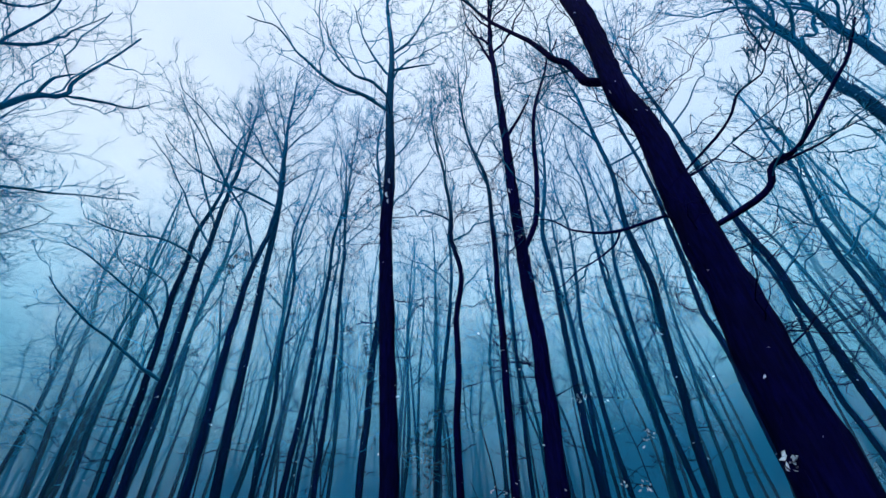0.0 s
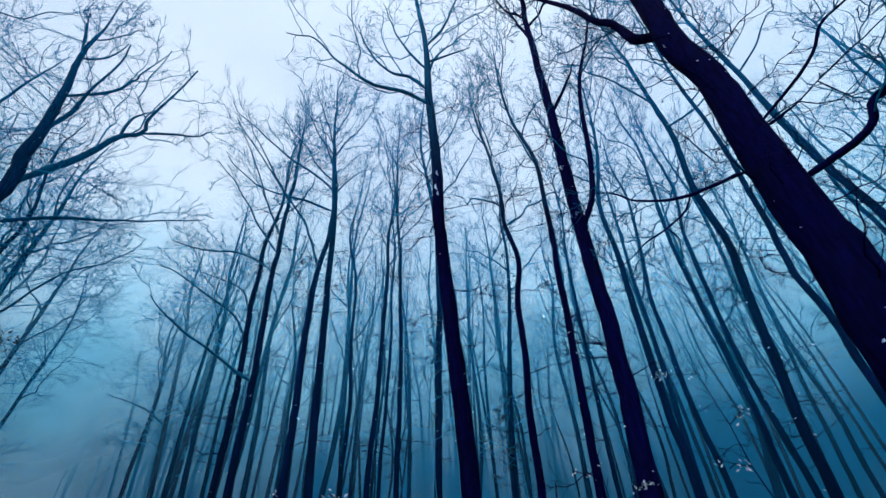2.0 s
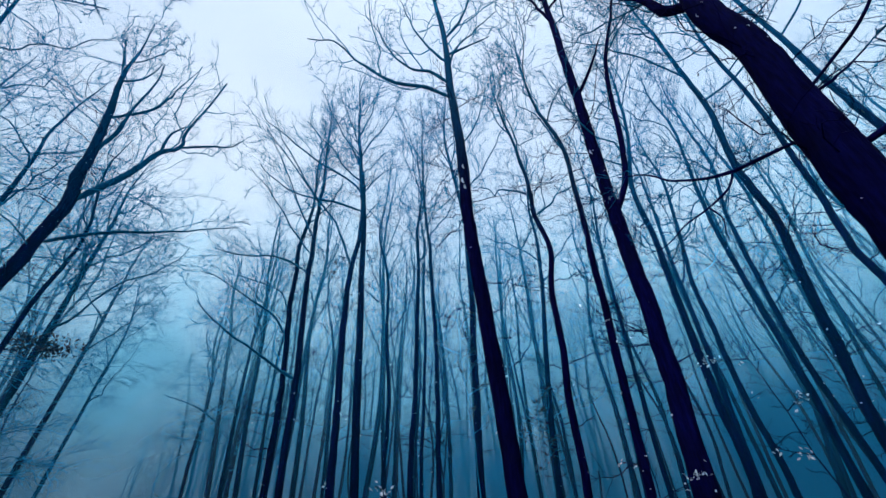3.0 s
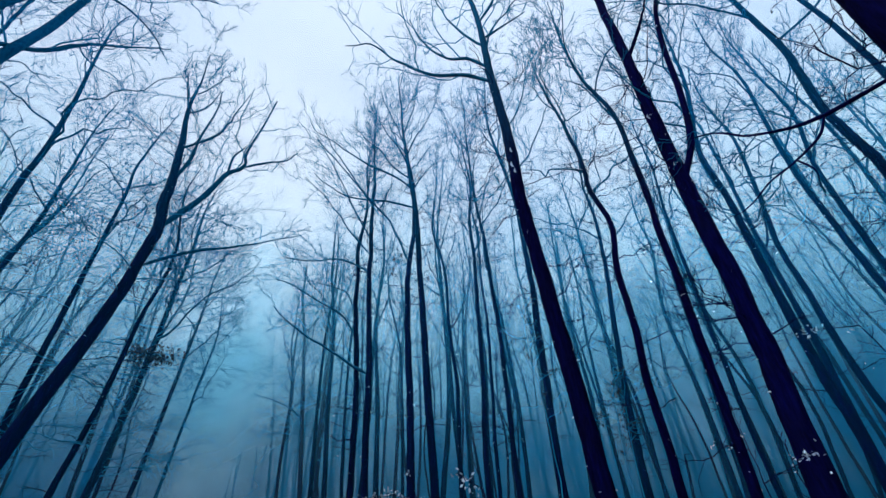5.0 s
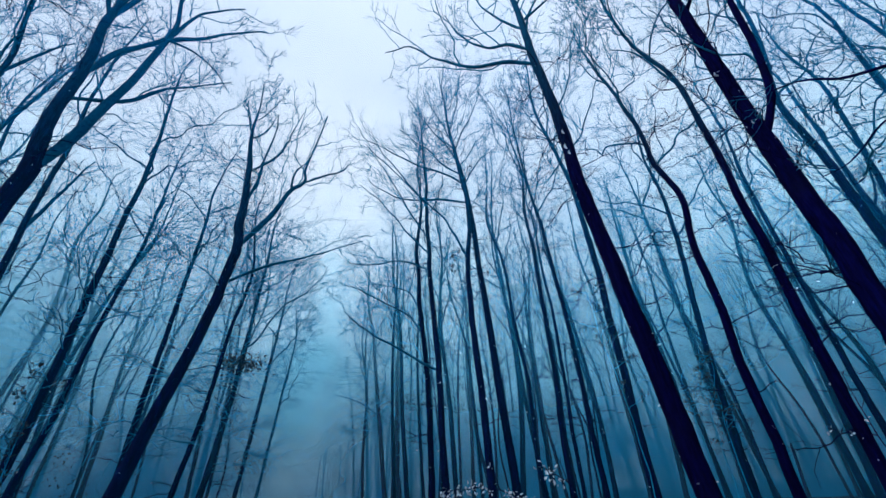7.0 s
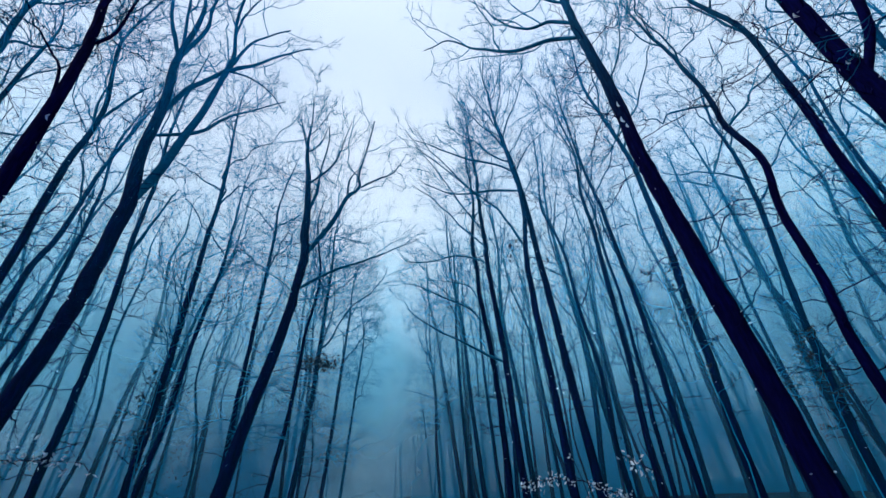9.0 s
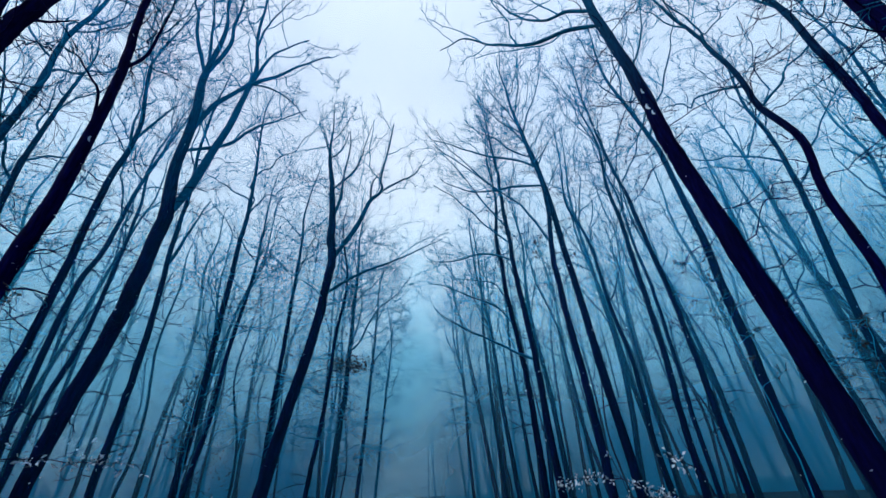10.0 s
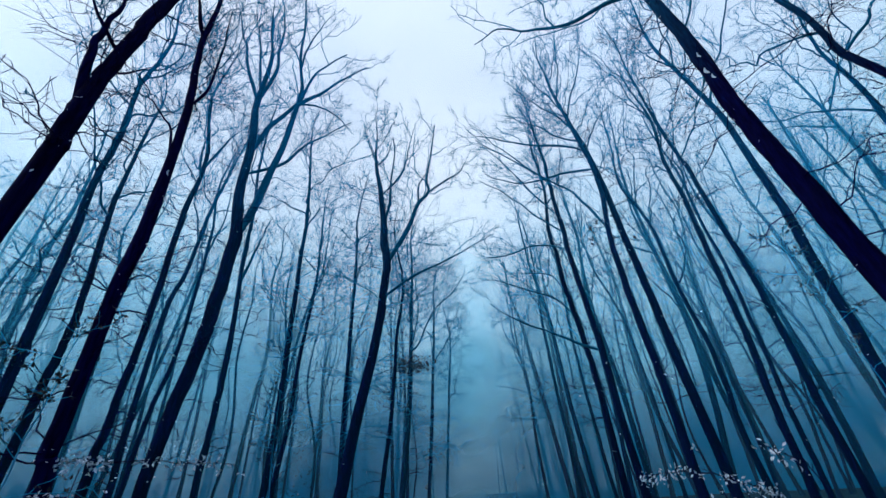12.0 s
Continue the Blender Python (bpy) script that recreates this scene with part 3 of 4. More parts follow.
woodland_tree(-6.53, 14.61, 0.155, 18, 0.5, 1, 26,
    [(2.35, -0.02, -0.01), (4.75, 0.07, 0.03), (7.73, -0.11, -0.05), (10.36, -0.15, -0.07)])
woodland_tree(-5.13, 9.73, 0.2, 18.64, 0.5, 2, 27,
    [(2.11, -0.03, -0.02), (3.96, -0.1, -0.05), (5.37, -0.12, -0.06), (7.42, -0.21, -0.11), (9.52, -0.29, -0.15), (10.99, -0.39, -0.21), (12.34, -0.53, -0.28), (13.53, -0.66, -0.35), (14.67, -0.76, -0.4), (15.96, -0.81, -0.43), (17.14, -0.9, -0.48)],
    [
        (0.045, [(-0.31, -0.16, 10.24), (-0.87, -0.46, 10.39), (-1.36, -0.72, 10.55), (-1.73, -0.92, 10.56), (-2.26, -1.2, 10.69), (-2.74, -1.46, 10.92), (-3.29, -1.75, 11.42), (-3.73, -1.98, 11.99)]),
        (0.045, [(-0.39, -0.21, 10.99), (-0.86, -0.46, 11.59), (-1.53, -0.81, 12.1), (-2.1, -1.12, 12.52), (-2.6, -1.38, 12.99), (-3.14, -1.67, 13.59), (-3.76, -2, 14.16), (-4.15, -2.2, 14.74)]),
        (0.035, [(-0.48, -0.26, 11.78), (-1.06, -0.56, 12.21), (-1.48, -0.79, 13.04), (-2.06, -1.1, 13.82), (-2.59, -1.38, 14.67)]),
        (0.035, [(-0.55, -0.29, 12.48), (-0.93, -0.5, 13.36), (-1.37, -0.73, 14.27), (-1.89, -1, 15.56), (-2.33, -1.24, 16.82)]),
        (0.030, [(-0.66, -0.35, 13.53), (-0.96, -0.51, 14.54), (-1.4, -0.74, 15.93), (-1.78, -0.95, 17.51)]),
        (0.035, [(-0.59, -0.31, 12.92), (-0.3, -0.16, 13.91), (0.15, 0.08, 14.89), (0.59, 0.31, 16.35)]),
        (0.030, [(-0.71, -0.38, 14.17), (-0.37, -0.2, 15.69), (-0.18, -0.09, 17.27), (0.17, 0.09, 17.99)]),
        (0.030, [(-0.39, -0.21, 10.99), (-0.12, -0.06, 11.67), (0.31, 0.16, 12.32), (0.82, 0.43, 12.73)]),
        (0.020, [(-0.31, -0.16, 9.88), (-0.01, -0.01, 10.49), (0.38, 0.2, 11.2)]),
    ],
    label="tall tree with a broad fan-shaped bare crown")
woodland_tree(-5.55, 9.27, 0.185, 15.5, 0.6, 2, 28,
    [(2.11, -0.02, -0.01), (3.63, -0.04, -0.02), (5.37, -0.08, -0.05), (6.85, -0.05, -0.03), (7.9, 0.01, 0.01), (8.89, 0.12, 0.08), (10.29, 0.11, 0.06), (11.81, -0.05, -0.03)],
    [
        (0.045, [(0.01, 0, 7.8), (-0.26, -0.16, 8.52), (-0.54, -0.32, 9.28), (-1.04, -0.63, 10.21), (-1.67, -1, 11.13), (-2.5, -1.51, 12.54), (-3.14, -1.89, 13.6)]),
    ],
    clumps=[(-0.08, -0.05, 7.58, 0.45, 70)],
    label="dark tree with one long ascending side limb")
woodland_tree(-6.78, 9.17, 0.175, 16.5, 0.5, 2, 29,
    [(2.15, -0.02, -0.02), (3.78, -0.04, -0.03), (4.95, -0.07, -0.05), (6.32, -0.12, -0.09), (7.82, -0.17, -0.13), (8.43, -0.17, -0.13), (9.16, -0.21, -0.16), (9.96, -0.22, -0.16), (10.71, -0.22, -0.16), (11.54, -0.18, -0.14), (12.51, -0.23, -0.17)],
    [
        (0.045, [(-0.09, -0.07, 4.47), (-0.31, -0.23, 4.6), (-0.58, -0.43, 4.78), (-1.06, -0.78, 5.22), (-1.59, -1.18, 5.57), (-1.96, -1.45, 5.95), (-2.41, -1.79, 6.46)]),
        (0.035, [(-0.17, -0.13, 7.82), (-0.67, -0.5, 8.09), (-1.14, -0.85, 8.21), (-1.63, -1.21, 8.1), (-2.12, -1.58, 8.12), (-2.44, -1.81, 8.23)]),
        (0.035, [(-0.17, -0.13, 8.53), (-0.54, -0.4, 8.98), (-0.84, -0.62, 9.47), (-1.2, -0.89, 10.18), (-1.62, -1.2, 10.87), (-2.21, -1.64, 11.72)]),
        (0.035, [(-0.21, -0.16, 9.16), (-0.61, -0.45, 10.08), (-0.98, -0.73, 11.09), (-1.37, -1.02, 12.17), (-1.84, -1.36, 13.25)]),
        (0.035, [(-0.22, -0.16, 10.71), (-0.58, -0.43, 11.39), (-0.97, -0.72, 12.21), (-1.61, -1.2, 13.47), (-2, -1.48, 14.78)]),
        (0.030, [(-0.21, -0.15, 10.98), (-0.18, -0.13, 12.26), (-0.31, -0.23, 13.71), (-0.53, -0.4, 15.27)]),
    ],
    label="dark tree with a long low limb over the track")
woodland_tree(-7.76, 9.8, 0.17, 16, 0.5, 2, 30,
    [(2.21, -0.01, -0.01), (3.83, 0.02, 0.01), (5.22, -0.04, -0.03), (6.84, -0.15, -0.12), (8.19, -0.14, -0.11), (9.24, -0.21, -0.16)],
    [
        (0.035, [(-0.1, -0.08, 6.07), (-0.53, -0.42, 6.7), (-1.17, -0.93, 7.16), (-1.92, -1.52, 7.73), (-2.34, -1.86, 7.89)]),
        (0.030, [(-0.15, -0.12, 6.84), (-0.42, -0.33, 7.47), (-1.04, -0.83, 7.78), (-1.58, -1.26, 7.9)]),
    ],
    label="dark roadside tree with limbs reaching sideways")
woodland_tree(-18.7, 19.63, 0.26, 18, 0.4, 0, 31,
    [(1.43, -0.05, -0.05), (5.06, -0.32, -0.3), (7.83, -0.52, -0.49), (10.95, -0.77, -0.72), (13.55, -1.13, -1.06)],
    [
        (0.06, [(-0.38, -0.36, 5.89), (-1.29, -1.22, 6.5), (-2.49, -2.34, 7.06)]),
    ],
    tiers=40,
    label="pale tree deep in fog with one low dead branch")
woodland_tree(-18.84, 20.86, 0.22, 19, 0.45, 0, 32,
    [(1.38, 0, 0), (5.48, 0, 0), (9.61, -0.04, -0.04), (13.09, -0.06, -0.05)],
    tiers=40)
woodland_tree(-24.39, 23.86, 0.22, 18, 0.35, 0, 33,
    [(1.47, -0.03, -0.03), (6.41, -0.24, -0.24), (11.35, -0.5, -0.5)],
    tiers=50)
woodland_tree(-21.44, 25.21, 0.2, 17, 0.4, 0, 34,
    [(1.29, 0.01, 0.01), (5.74, 0.02, 0.01), (11.03, 0.14, 0.12)])
woodland_tree(5.75, 11.66, 0.15, 17, 0.5, 1, 35,
    [(1.79, -0.01, 0), (3.66, 0.01, -0.01), (6.01, -0.04, 0.02), (8.09, -0.07, 0.04), (9.78, -0.02, 0.01), (12.58, 0.22, -0.11)])
woodland_tree(6.64, 12.33, 0.145, 17, 0.5, 1, 36,
    [(1.79, -0.03, 0.02), (4.11, -0.2, 0.11), (6.48, -0.2, 0.11), (8.96, -0.15, 0.08), (10.99, 0.16, -0.09)])
woodland_tree(5.48, 13.96, 0.165, 17, 0.5, 1, 37,
    [(1.89, -0.03, 0.01), (3.8, -0.16, 0.06), (5.89, -0.17, 0.07), (7.67, -0.15, 0.06), (9.94, 0.13, -0.05)])
woodland_tree(2.41, 13.79, 0.13, 16, 0.5, 1, 38,
    [(1.99, 0.01, 0), (4.22, 0.02, 0), (6.56, 0.07, -0.01), (9.44, 0.19, -0.03)])
woodland_tree(10.84, 16.8, 0.15, 18, 0.5, 1, 39,
    [(1.81, -0.02, 0.01), (3.66, 0.01, -0.01), (5.86, -0.12, 0.08), (8.43, -0.09, 0.06), (11.41, 0.14, -0.09)])
woodland_tree(8.89, 15.65, 0.185, 18, 0.5, 1, 40,
    [(1.83, 0.04, -0.02), (4.72, 0.12, -0.07), (6.44, 0.22, -0.12), (8.44, 0.24, -0.13), (11.04, 0.33, -0.19)])
woodland_tree(9.33, 5.02, 0.27, 17, 0.6, 2, 41,
    [(8.05, -0.04, 0.07), (9.17, -0.07, 0.13), (10.73, -0.06, 0.11), (12.26, -0.07, 0.13)],
    label="blue-grey tree leaning high over the track")
woodland_tree(10.42, 4.87, 0.26, 17, 0.6, 2, 42,
    [(9.78, -0.04, 0.08), (10.88, -0.05, 0.1), (12.77, -0.05, 0.11)],
    label="blue-grey tree leaning high over the track")
woodland_tree(13.79, 11.56, 0.21, 18, 0.45, 1, 43,
    [(6.29, 0.11, -0.13), (8.89, 0.14, -0.17), (10.62, 0.26, -0.31), (12.47, 0.48, -0.58)])
woodland_tree(11.87, 12.17, 0.15, 17, 0.45, 1, 44,
    [(2.64, 0.01, -0.01), (4.34, -0.09, 0.09), (7.57, 0.05, -0.05), (9.9, -0.1, 0.1)])
woodland_tree(-7.6, -1.27, 0.19, 17.5, 0.55, 2, 45,
    [(1.91, 0.05, -0.23, 0.107), (2.21, 0.05, -0.27, 0.102), (4.05, 0.05, -0.27, 0.105), (4.5, 0.06, -0.29, 0.103), (5.57, 0.05, -0.27, 0.109), (8.37, 0.07, -0.37, 0.078), (9.24, 0.08, -0.44, 0.078), (10.14, 0.1, -0.58, 0.068), (10.98, 0.11, -0.65, 0.066), (12.02, 0.11, -0.64, 0.057)],
    [
        (0.057, [(0.12, -0.66, 11.2), (0.15, -0.87, 11.58), (0.18, -1.05, 12.27), (0.22, -1.32, 13.03)]),
        (0.036, [(0.07, -0.35, 8.84), (0.04, -0.21, 9.45), (0.05, -0.23, 10.29), (0.05, -0.28, 11.43), (0.07, -0.37, 12.68)]),
        (0.026, [(0.08, -0.44, 6.89), (0.09, -0.49, 7.85), (0.12, -0.71, 8.17), (0.17, -0.99, 8.45), (0.21, -1.22, 8.49)]),
        (0.018, [(0.05, -0.24, 4.1), (0.02, -0.08, 4.12), (-0.01, 0.13, 4.12), (-0.04, 0.31, 4.09)]),
        (0.016, [(0.04, -0.16, 4.59), (0.02, -0.09, 4.75), (-0, 0.09, 4.72)]),
    ],
    flakes=[(0.17, -0.25, 6.74, 0.1), (0.15, -0.13, 6.16, 0.11), (0.15, -0.12, 5.92, 0.08)],
    unhazed=True, label="thick dark roadside tree with torn pale bark")
woodland_tree(-5.88, -2.57, 0.23, 17, 0.55, 2, 46,
    [(5.24, -0.04, 0.08, 0.107), (5.54, -0.04, 0.09, 0.112), (6.04, -0.03, 0.06, 0.119), (6.7, -0.04, 0.1, 0.113), (7.43, -0.06, 0.13, 0.103), (8.3, -0.08, 0.17, 0.106), (9.32, -0.1, 0.21, 0.115)],
    [
        (0.065, [(-0.02, 0.05, 6.15), (0.06, -0.12, 7.34), (0.07, -0.15, 7.91), (0.07, -0.15, 8.52), (0.08, -0.18, 9.21)]),
        (0.032, [(0.07, -0.15, 7.83), (0.15, -0.33, 8.25), (0.22, -0.49, 8.64)]),
        (0.021, [(-0.08, 0.17, 7.26), (-0.12, 0.27, 7.4), (-0.16, 0.37, 7.6), (-0.22, 0.49, 7.85)]),
        (0.008, [(-0.08, 0.18, 5.63), (-0.15, 0.34, 5.7), (-0.25, 0.56, 5.72)]),
        (0.008, [(0.03, -0.07, 6.12), (0.1, -0.21, 6.12), (0.15, -0.33, 6.05)]),
    ],
    unhazed=True, label="thick dark leaning tree with two stems and a stub")
woodland_tree(-9.37, -0.56, 0.21, 18, 0.5, 2, 47,
    [(1.72, -0, 0.03, 0.105), (2.8, -0.01, 0.1, 0.121), (4.37, -0.02, 0.29, 0.135), (4.99, -0.02, 0.33, 0.137), (6.39, -0.02, 0.36, 0.138), (7.03, -0.02, 0.4, 0.15), (8.21, -0.01, 0.22, 0.119), (9.78, -0.01, 0.19, 0.109), (11.1, -0, 0.06, 0.096), (11.98, -0, 0.03, 0.086)],
    [
        (0.104, [(-0.02, 0.45, 7.08), (-0.04, 0.69, 8.3), (-0.05, 0.97, 10.79), (-0.06, 1.13, 13.14), (-0.05, 0.91, 14.62), (-0.03, 0.61, 18.76)]),
        (0.072, [(-0.02, 0.28, 9.79), (-0.03, 0.51, 10.99), (-0.06, 1.05, 12.24), (-0.07, 1.33, 13.61), (-0.1, 1.76, 14.98), (-0.14, 2.51, 16.42)]),
        (0.068, [(-0.06, 1.11, 12.34), (-0.08, 1.43, 12.87), (-0.11, 1.92, 13.68), (-0.14, 2.63, 15.14), (-0.19, 3.5, 16.36)]),
        (0.050, [(-0.05, 0.84, 8.91), (-0.06, 1.08, 9.69), (-0.08, 1.43, 10.47), (-0.09, 1.71, 10.93), (-0.13, 2.33, 11.8), (-0.16, 2.95, 12.69)]),
        (0.062, [(-0, 0.04, 11.91), (0.01, -0.26, 12.44), (0.03, -0.52, 13.08), (0.04, -0.7, 13.98), (0.05, -0.96, 14.54), (0.07, -1.23, 15.65)]),
        (0.062, [(-0, 0.04, 11.96), (-0.01, 0.22, 13.14), (-0.01, 0.21, 14.73), (-0.01, 0.16, 16.13), (0.01, -0.14, 17.59)]),
        (0.043, [(-0, 0.02, 12.11), (0.01, -0.25, 13.63), (0.03, -0.52, 15.02), (0.05, -0.83, 16.13)]),
        (0.034, [(-0.06, 1.05, 12.35), (-0.1, 1.74, 12.72), (-0.13, 2.44, 12.64), (-0.16, 2.89, 12.27)]),
        (0.037, [(-0.05, 0.99, 14.12), (-0.06, 1.06, 15.57), (-0.08, 1.38, 17.27), (-0.1, 1.79, 18.83)]),
    ],
    label="large dark tree forked into two heavy stems")
woodland_tree(-10.31, -1.36, 0.16, 16, 0.5, 2, 48,
    [(1.78, 0.01, -0.06, 0.081), (2.28, 0.01, -0.08, 0.078), (2.91, 0.01, -0.05, 0.073), (3.4, 0.01, -0.09, 0.072), (4.5, 0.01, -0.05, 0.067), (7.32, 0.01, -0.1, 0.066), (8.21, 0.01, -0.09, 0.065), (9.22, 0, -0.02, 0.053), (10.27, 0.01, -0.1, 0.052), (12.25, 0.05, -0.46, 0.034)],
    [
        (0.037, [(-0, 0.01, 9.45), (-0.02, 0.21, 10.24), (-0.05, 0.41, 10.97), (-0.07, 0.57, 11.34)]),
        (0.030, [(0.01, -0.05, 9.21), (0.02, -0.17, 9.88), (0.02, -0.16, 10.57), (-0, 0.02, 10.86)]),
        (0.023, [(0.02, -0.13, 8.19), (-0, 0.02, 8.55), (-0.03, 0.28, 9.08)]),
    ])
woodland_tree(-10.51, -2.93, 0.175, 17, 0.5, 2, 49,
    [(3.51, 0.03, -0.12), (4.77, 0.06, -0.21), (6.55, 0.09, -0.32), (8.09, 0.12, -0.44), (9.83, 0.13, -0.44), (11.56, 0.17, -0.59)])
woodland_tree(-13.36, 0.47, 0.16, 17, 0.5, 1, 50,
    [(1.72, 0, 0), (3.56, 0, 0.02), (5.81, 0, -0.02), (8.15, -0.01, -0.16)],
    [
        (0.05, [(-0.01, -0.16, 7.72), (0.01, 0.11, 9.12), (0.02, 0.36, 10.43)]),
    ])
woodland_tree(-13.18, 2.04, 0.18, 17.5, 0.5, 1, 51,
    [(1.62, 0, 0), (3.56, 0.01, 0.05), (5.95, 0, 0.02), (8.7, 0, 0.02), (11.29, 0, 0), (14.03, -0.04, -0.2)],
    tiers=10)
woodland_tree(-17.08, 2.94, 0.165, 17, 0.45, 1, 52,
    [(1.63, 0.01, 0.05), (3.78, 0.06, 0.3), (6.36, 0.07, 0.37), (10.1, 0.12, 0.64)],
    tiers=12)
woodland_tree(-10.89, 3.16, 0.28, 15.13, 0.55, 2, 53,
    [(1.76, 0.11, 0.21, 0.152), (5.07, 0.31, 0.83, 0.133), (6.73, 0.38, 1.06, 0.126), (7.87, 0.41, 1.16, 0.139), (8.66, 0.38, 1.06, 0.127), (9.53, 0.38, 1.04, 0.111), (10.9, 0.33, 0.89, 0.086), (11.88, 0.28, 0.74, 0.068), (12.55, 0.26, 0.67, 0.054), (13.61, 0.26, 0.68, 0.028)],
    [
        (0.088, [(0.42, 1.17, 7.88), (0.63, 1.82, 9.3), (0.76, 2.23, 10.57), (0.88, 2.59, 11.12), (0.88, 2.6, 12.14), (1.02, 3.04, 15)]),
        (0.046, [(0.89, 2.61, 11.13), (1.07, 3.17, 11.72), (1.29, 3.86, 12.36), (1.4, 4.2, 13.05)]),
        (0.044, [(0.76, 2.22, 10.54), (0.76, 2.23, 11.23), (0.8, 2.36, 11.71), (0.89, 2.62, 12.17)]),
        (0.058, [(0.37, 1.02, 9.56), (0.43, 1.2, 10.44), (0.44, 1.22, 10.96), (0.43, 1.22, 11.4), (0.48, 1.36, 13.16), (0.45, 1.28, 13.9)]),
        (0.042, [(0.45, 1.25, 10.79), (0.55, 1.58, 11.83), (0.63, 1.82, 12.7), (0.66, 1.92, 13.39), (0.72, 2.12, 14.58)]),
        (0.036, [(0.27, 0.7, 12.28), (0.35, 0.95, 12.52), (0.42, 1.17, 13.18), (0.44, 1.25, 13.87)]),
        (0.029, [(0.26, 0.68, 12.41), (0.17, 0.41, 13.26), (0.12, 0.25, 13.93)]),
        (0.049, [(0.4, 1.11, 6.62), (0.55, 1.58, 7.11), (0.77, 2.26, 7.63), (1.02, 3.03, 8.08), (1.3, 3.88, 8.7), (1.63, 4.9, 9.41)]),
    ],
    tiers=8,
    label="leaning forked tree with a limb reaching over the track")
woodland_tree(-15.55, 4.87, 0.17, 17, 0.5, 1, 54,
    [(1.48, 0, 0.01), (4.39, 0.01, 0.03), (7.56, 0.03, 0.08), (11.23, 0.04, 0.11)],
    tiers=12)
woodland_tree(-13.67, 5.59, 0.14, 13, 0.5, 1, 55,
    [(1.4, 0.03, 0.06), (4.07, 0.14, 0.31), (6.53, 0.22, 0.49), (8.99, 0.31, 0.7)],
    clumps=[(0.52, 1.19, 5.43, 0.28, 220), (0.34, 0.76, 5.52, 0.2, 90)],
    tiers=14,
    label="thin tree with a dark hanging leaf clump")
woodland_tree(-16.52, 7.75, 0.22, 15.5, 0.4, 1, 56,
    [(1.31, 0.02, 0.04), (4.18, 0.14, 0.28), (7.71, 0.23, 0.47), (11.45, 0.29, 0.59)],
    clumps=[(0.3, 0.61, 6.35, 0.25, 40)],
    tiers=46)
woodland_tree(-24.7, 13.67, 0.24, 18, 0.4, 0, 57,
    [(1.07, 0.02, 0.03), (7.01, 0.25, 0.43), (12.86, 0.45, 0.79)],
    tiers=60)
woodland_tree(-30.91, 18.86, 0.22, 18, 0.35, 0, 58,
    [(0.85, 0.02, 0.03), (8.47, 0.38, 0.61), (12.55, 0.59, 0.95)],
    tiers=50)
woodland_tree(-14.33, -1.36, 0.155, 17, 0.5, 1, 59,
    [(1.86, 0, -0.02), (3.95, 0.01, -0.13), (6.6, 0.01, -0.13), (8.25, 0, 0.06), (10.68, -0.01, 0.17), (13.1, -0.04, 0.43)])
woodland_tree(-15.33, -1.29, 0.13, 17, 0.5, 1, 60,
    [(1.86, 0, 0.07), (3.83, -0.01, 0.13), (5.71, -0.02, 0.35), (8.38, -0.02, 0.35)])
woodland_tree(-17.49, -5.77, 0.2, 17, 0.45, 1, 61,
    [(7.12, 0, 0.01), (8.34, 0.01, -0.04), (10.22, 0, 0.01), (12.09, 0, 0.02)])
woodland_tree(-11.07, -2.76, 0.15, 14, 0.5, 2, 62,
    [(2.58, -0.01, 0.03), (3.65, 0, 0.01), (4.69, -0.02, 0.07), (6.13, 0.01, -0.04)])
woodland_tree(-21.97, -4.41, 0.2, 17, 0.45, 0, 63,
    [(4.79, -0.02, 0.09), (7.02, -0.04, 0.21), (10.23, -0.06, 0.29), (13.06, -0.04, 0.23)],
    tiers=10)

# ---- the farther wood: eight trees, repeated off the road ----
models = []
for q in range(8):
    rng = np.random.default_rng(500 + q)
    trunk, limb_tubes, crown, dead, _, _ = tree_meshes(rng.uniform(0.12, 0.22), rng.uniform(15, 20), rng.uniform(0.35, 0.5), 0, 600 + q)
    models.append((mesh_of("trunk", *joined([trunk, dead] + limb_tubes), HAZED_STEM), mesh_of("crown", *crown, HAZE_BLUE_BARK)))
rng = np.random.default_rng(77)
standing = [o.location.xy.copy() for o in scene.objects if o.name.startswith("tree")]
planted = 0
while planted < FAR_TREES:
    r, a = rng.uniform(17.5 ** 1.5, 42 ** 1.5) ** (1 / 1.5), rng.uniform(radians(22), radians(212))
    x, y = r * math.cos(a), r * math.sin(a)
    off_road = abs(ACROSS[0] * x + ACROSS[1] * y - 0.6)
    left_side = ACROSS[0] * x + ACROSS[1] * y < 0.6
    if off_road < 4.2 or (left_side and (r < 22 or planted % 3 == 0)) or min((Vector((x, y)) - p).length for p in standing) < 1.5:
        continue
    standing.append(Vector((x, y)))
    root = new("tree")
    q = planted % 8
    size = rng.uniform(0.85, 1.1)
    root.matrix_basis = pose(x, y, ground_height(x, y) - 0.05, rng.normal(0, 1.5), rng.normal(0, 1.5), rng.uniform(0, 360)) @ Matrix.Scale(size, 4)
    tagged(root, "slender bare tree standing far back in the fog", "tree", "trees of the wood")
    part("trunk", models[q][0], root)
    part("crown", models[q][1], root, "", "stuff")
    planted += 1


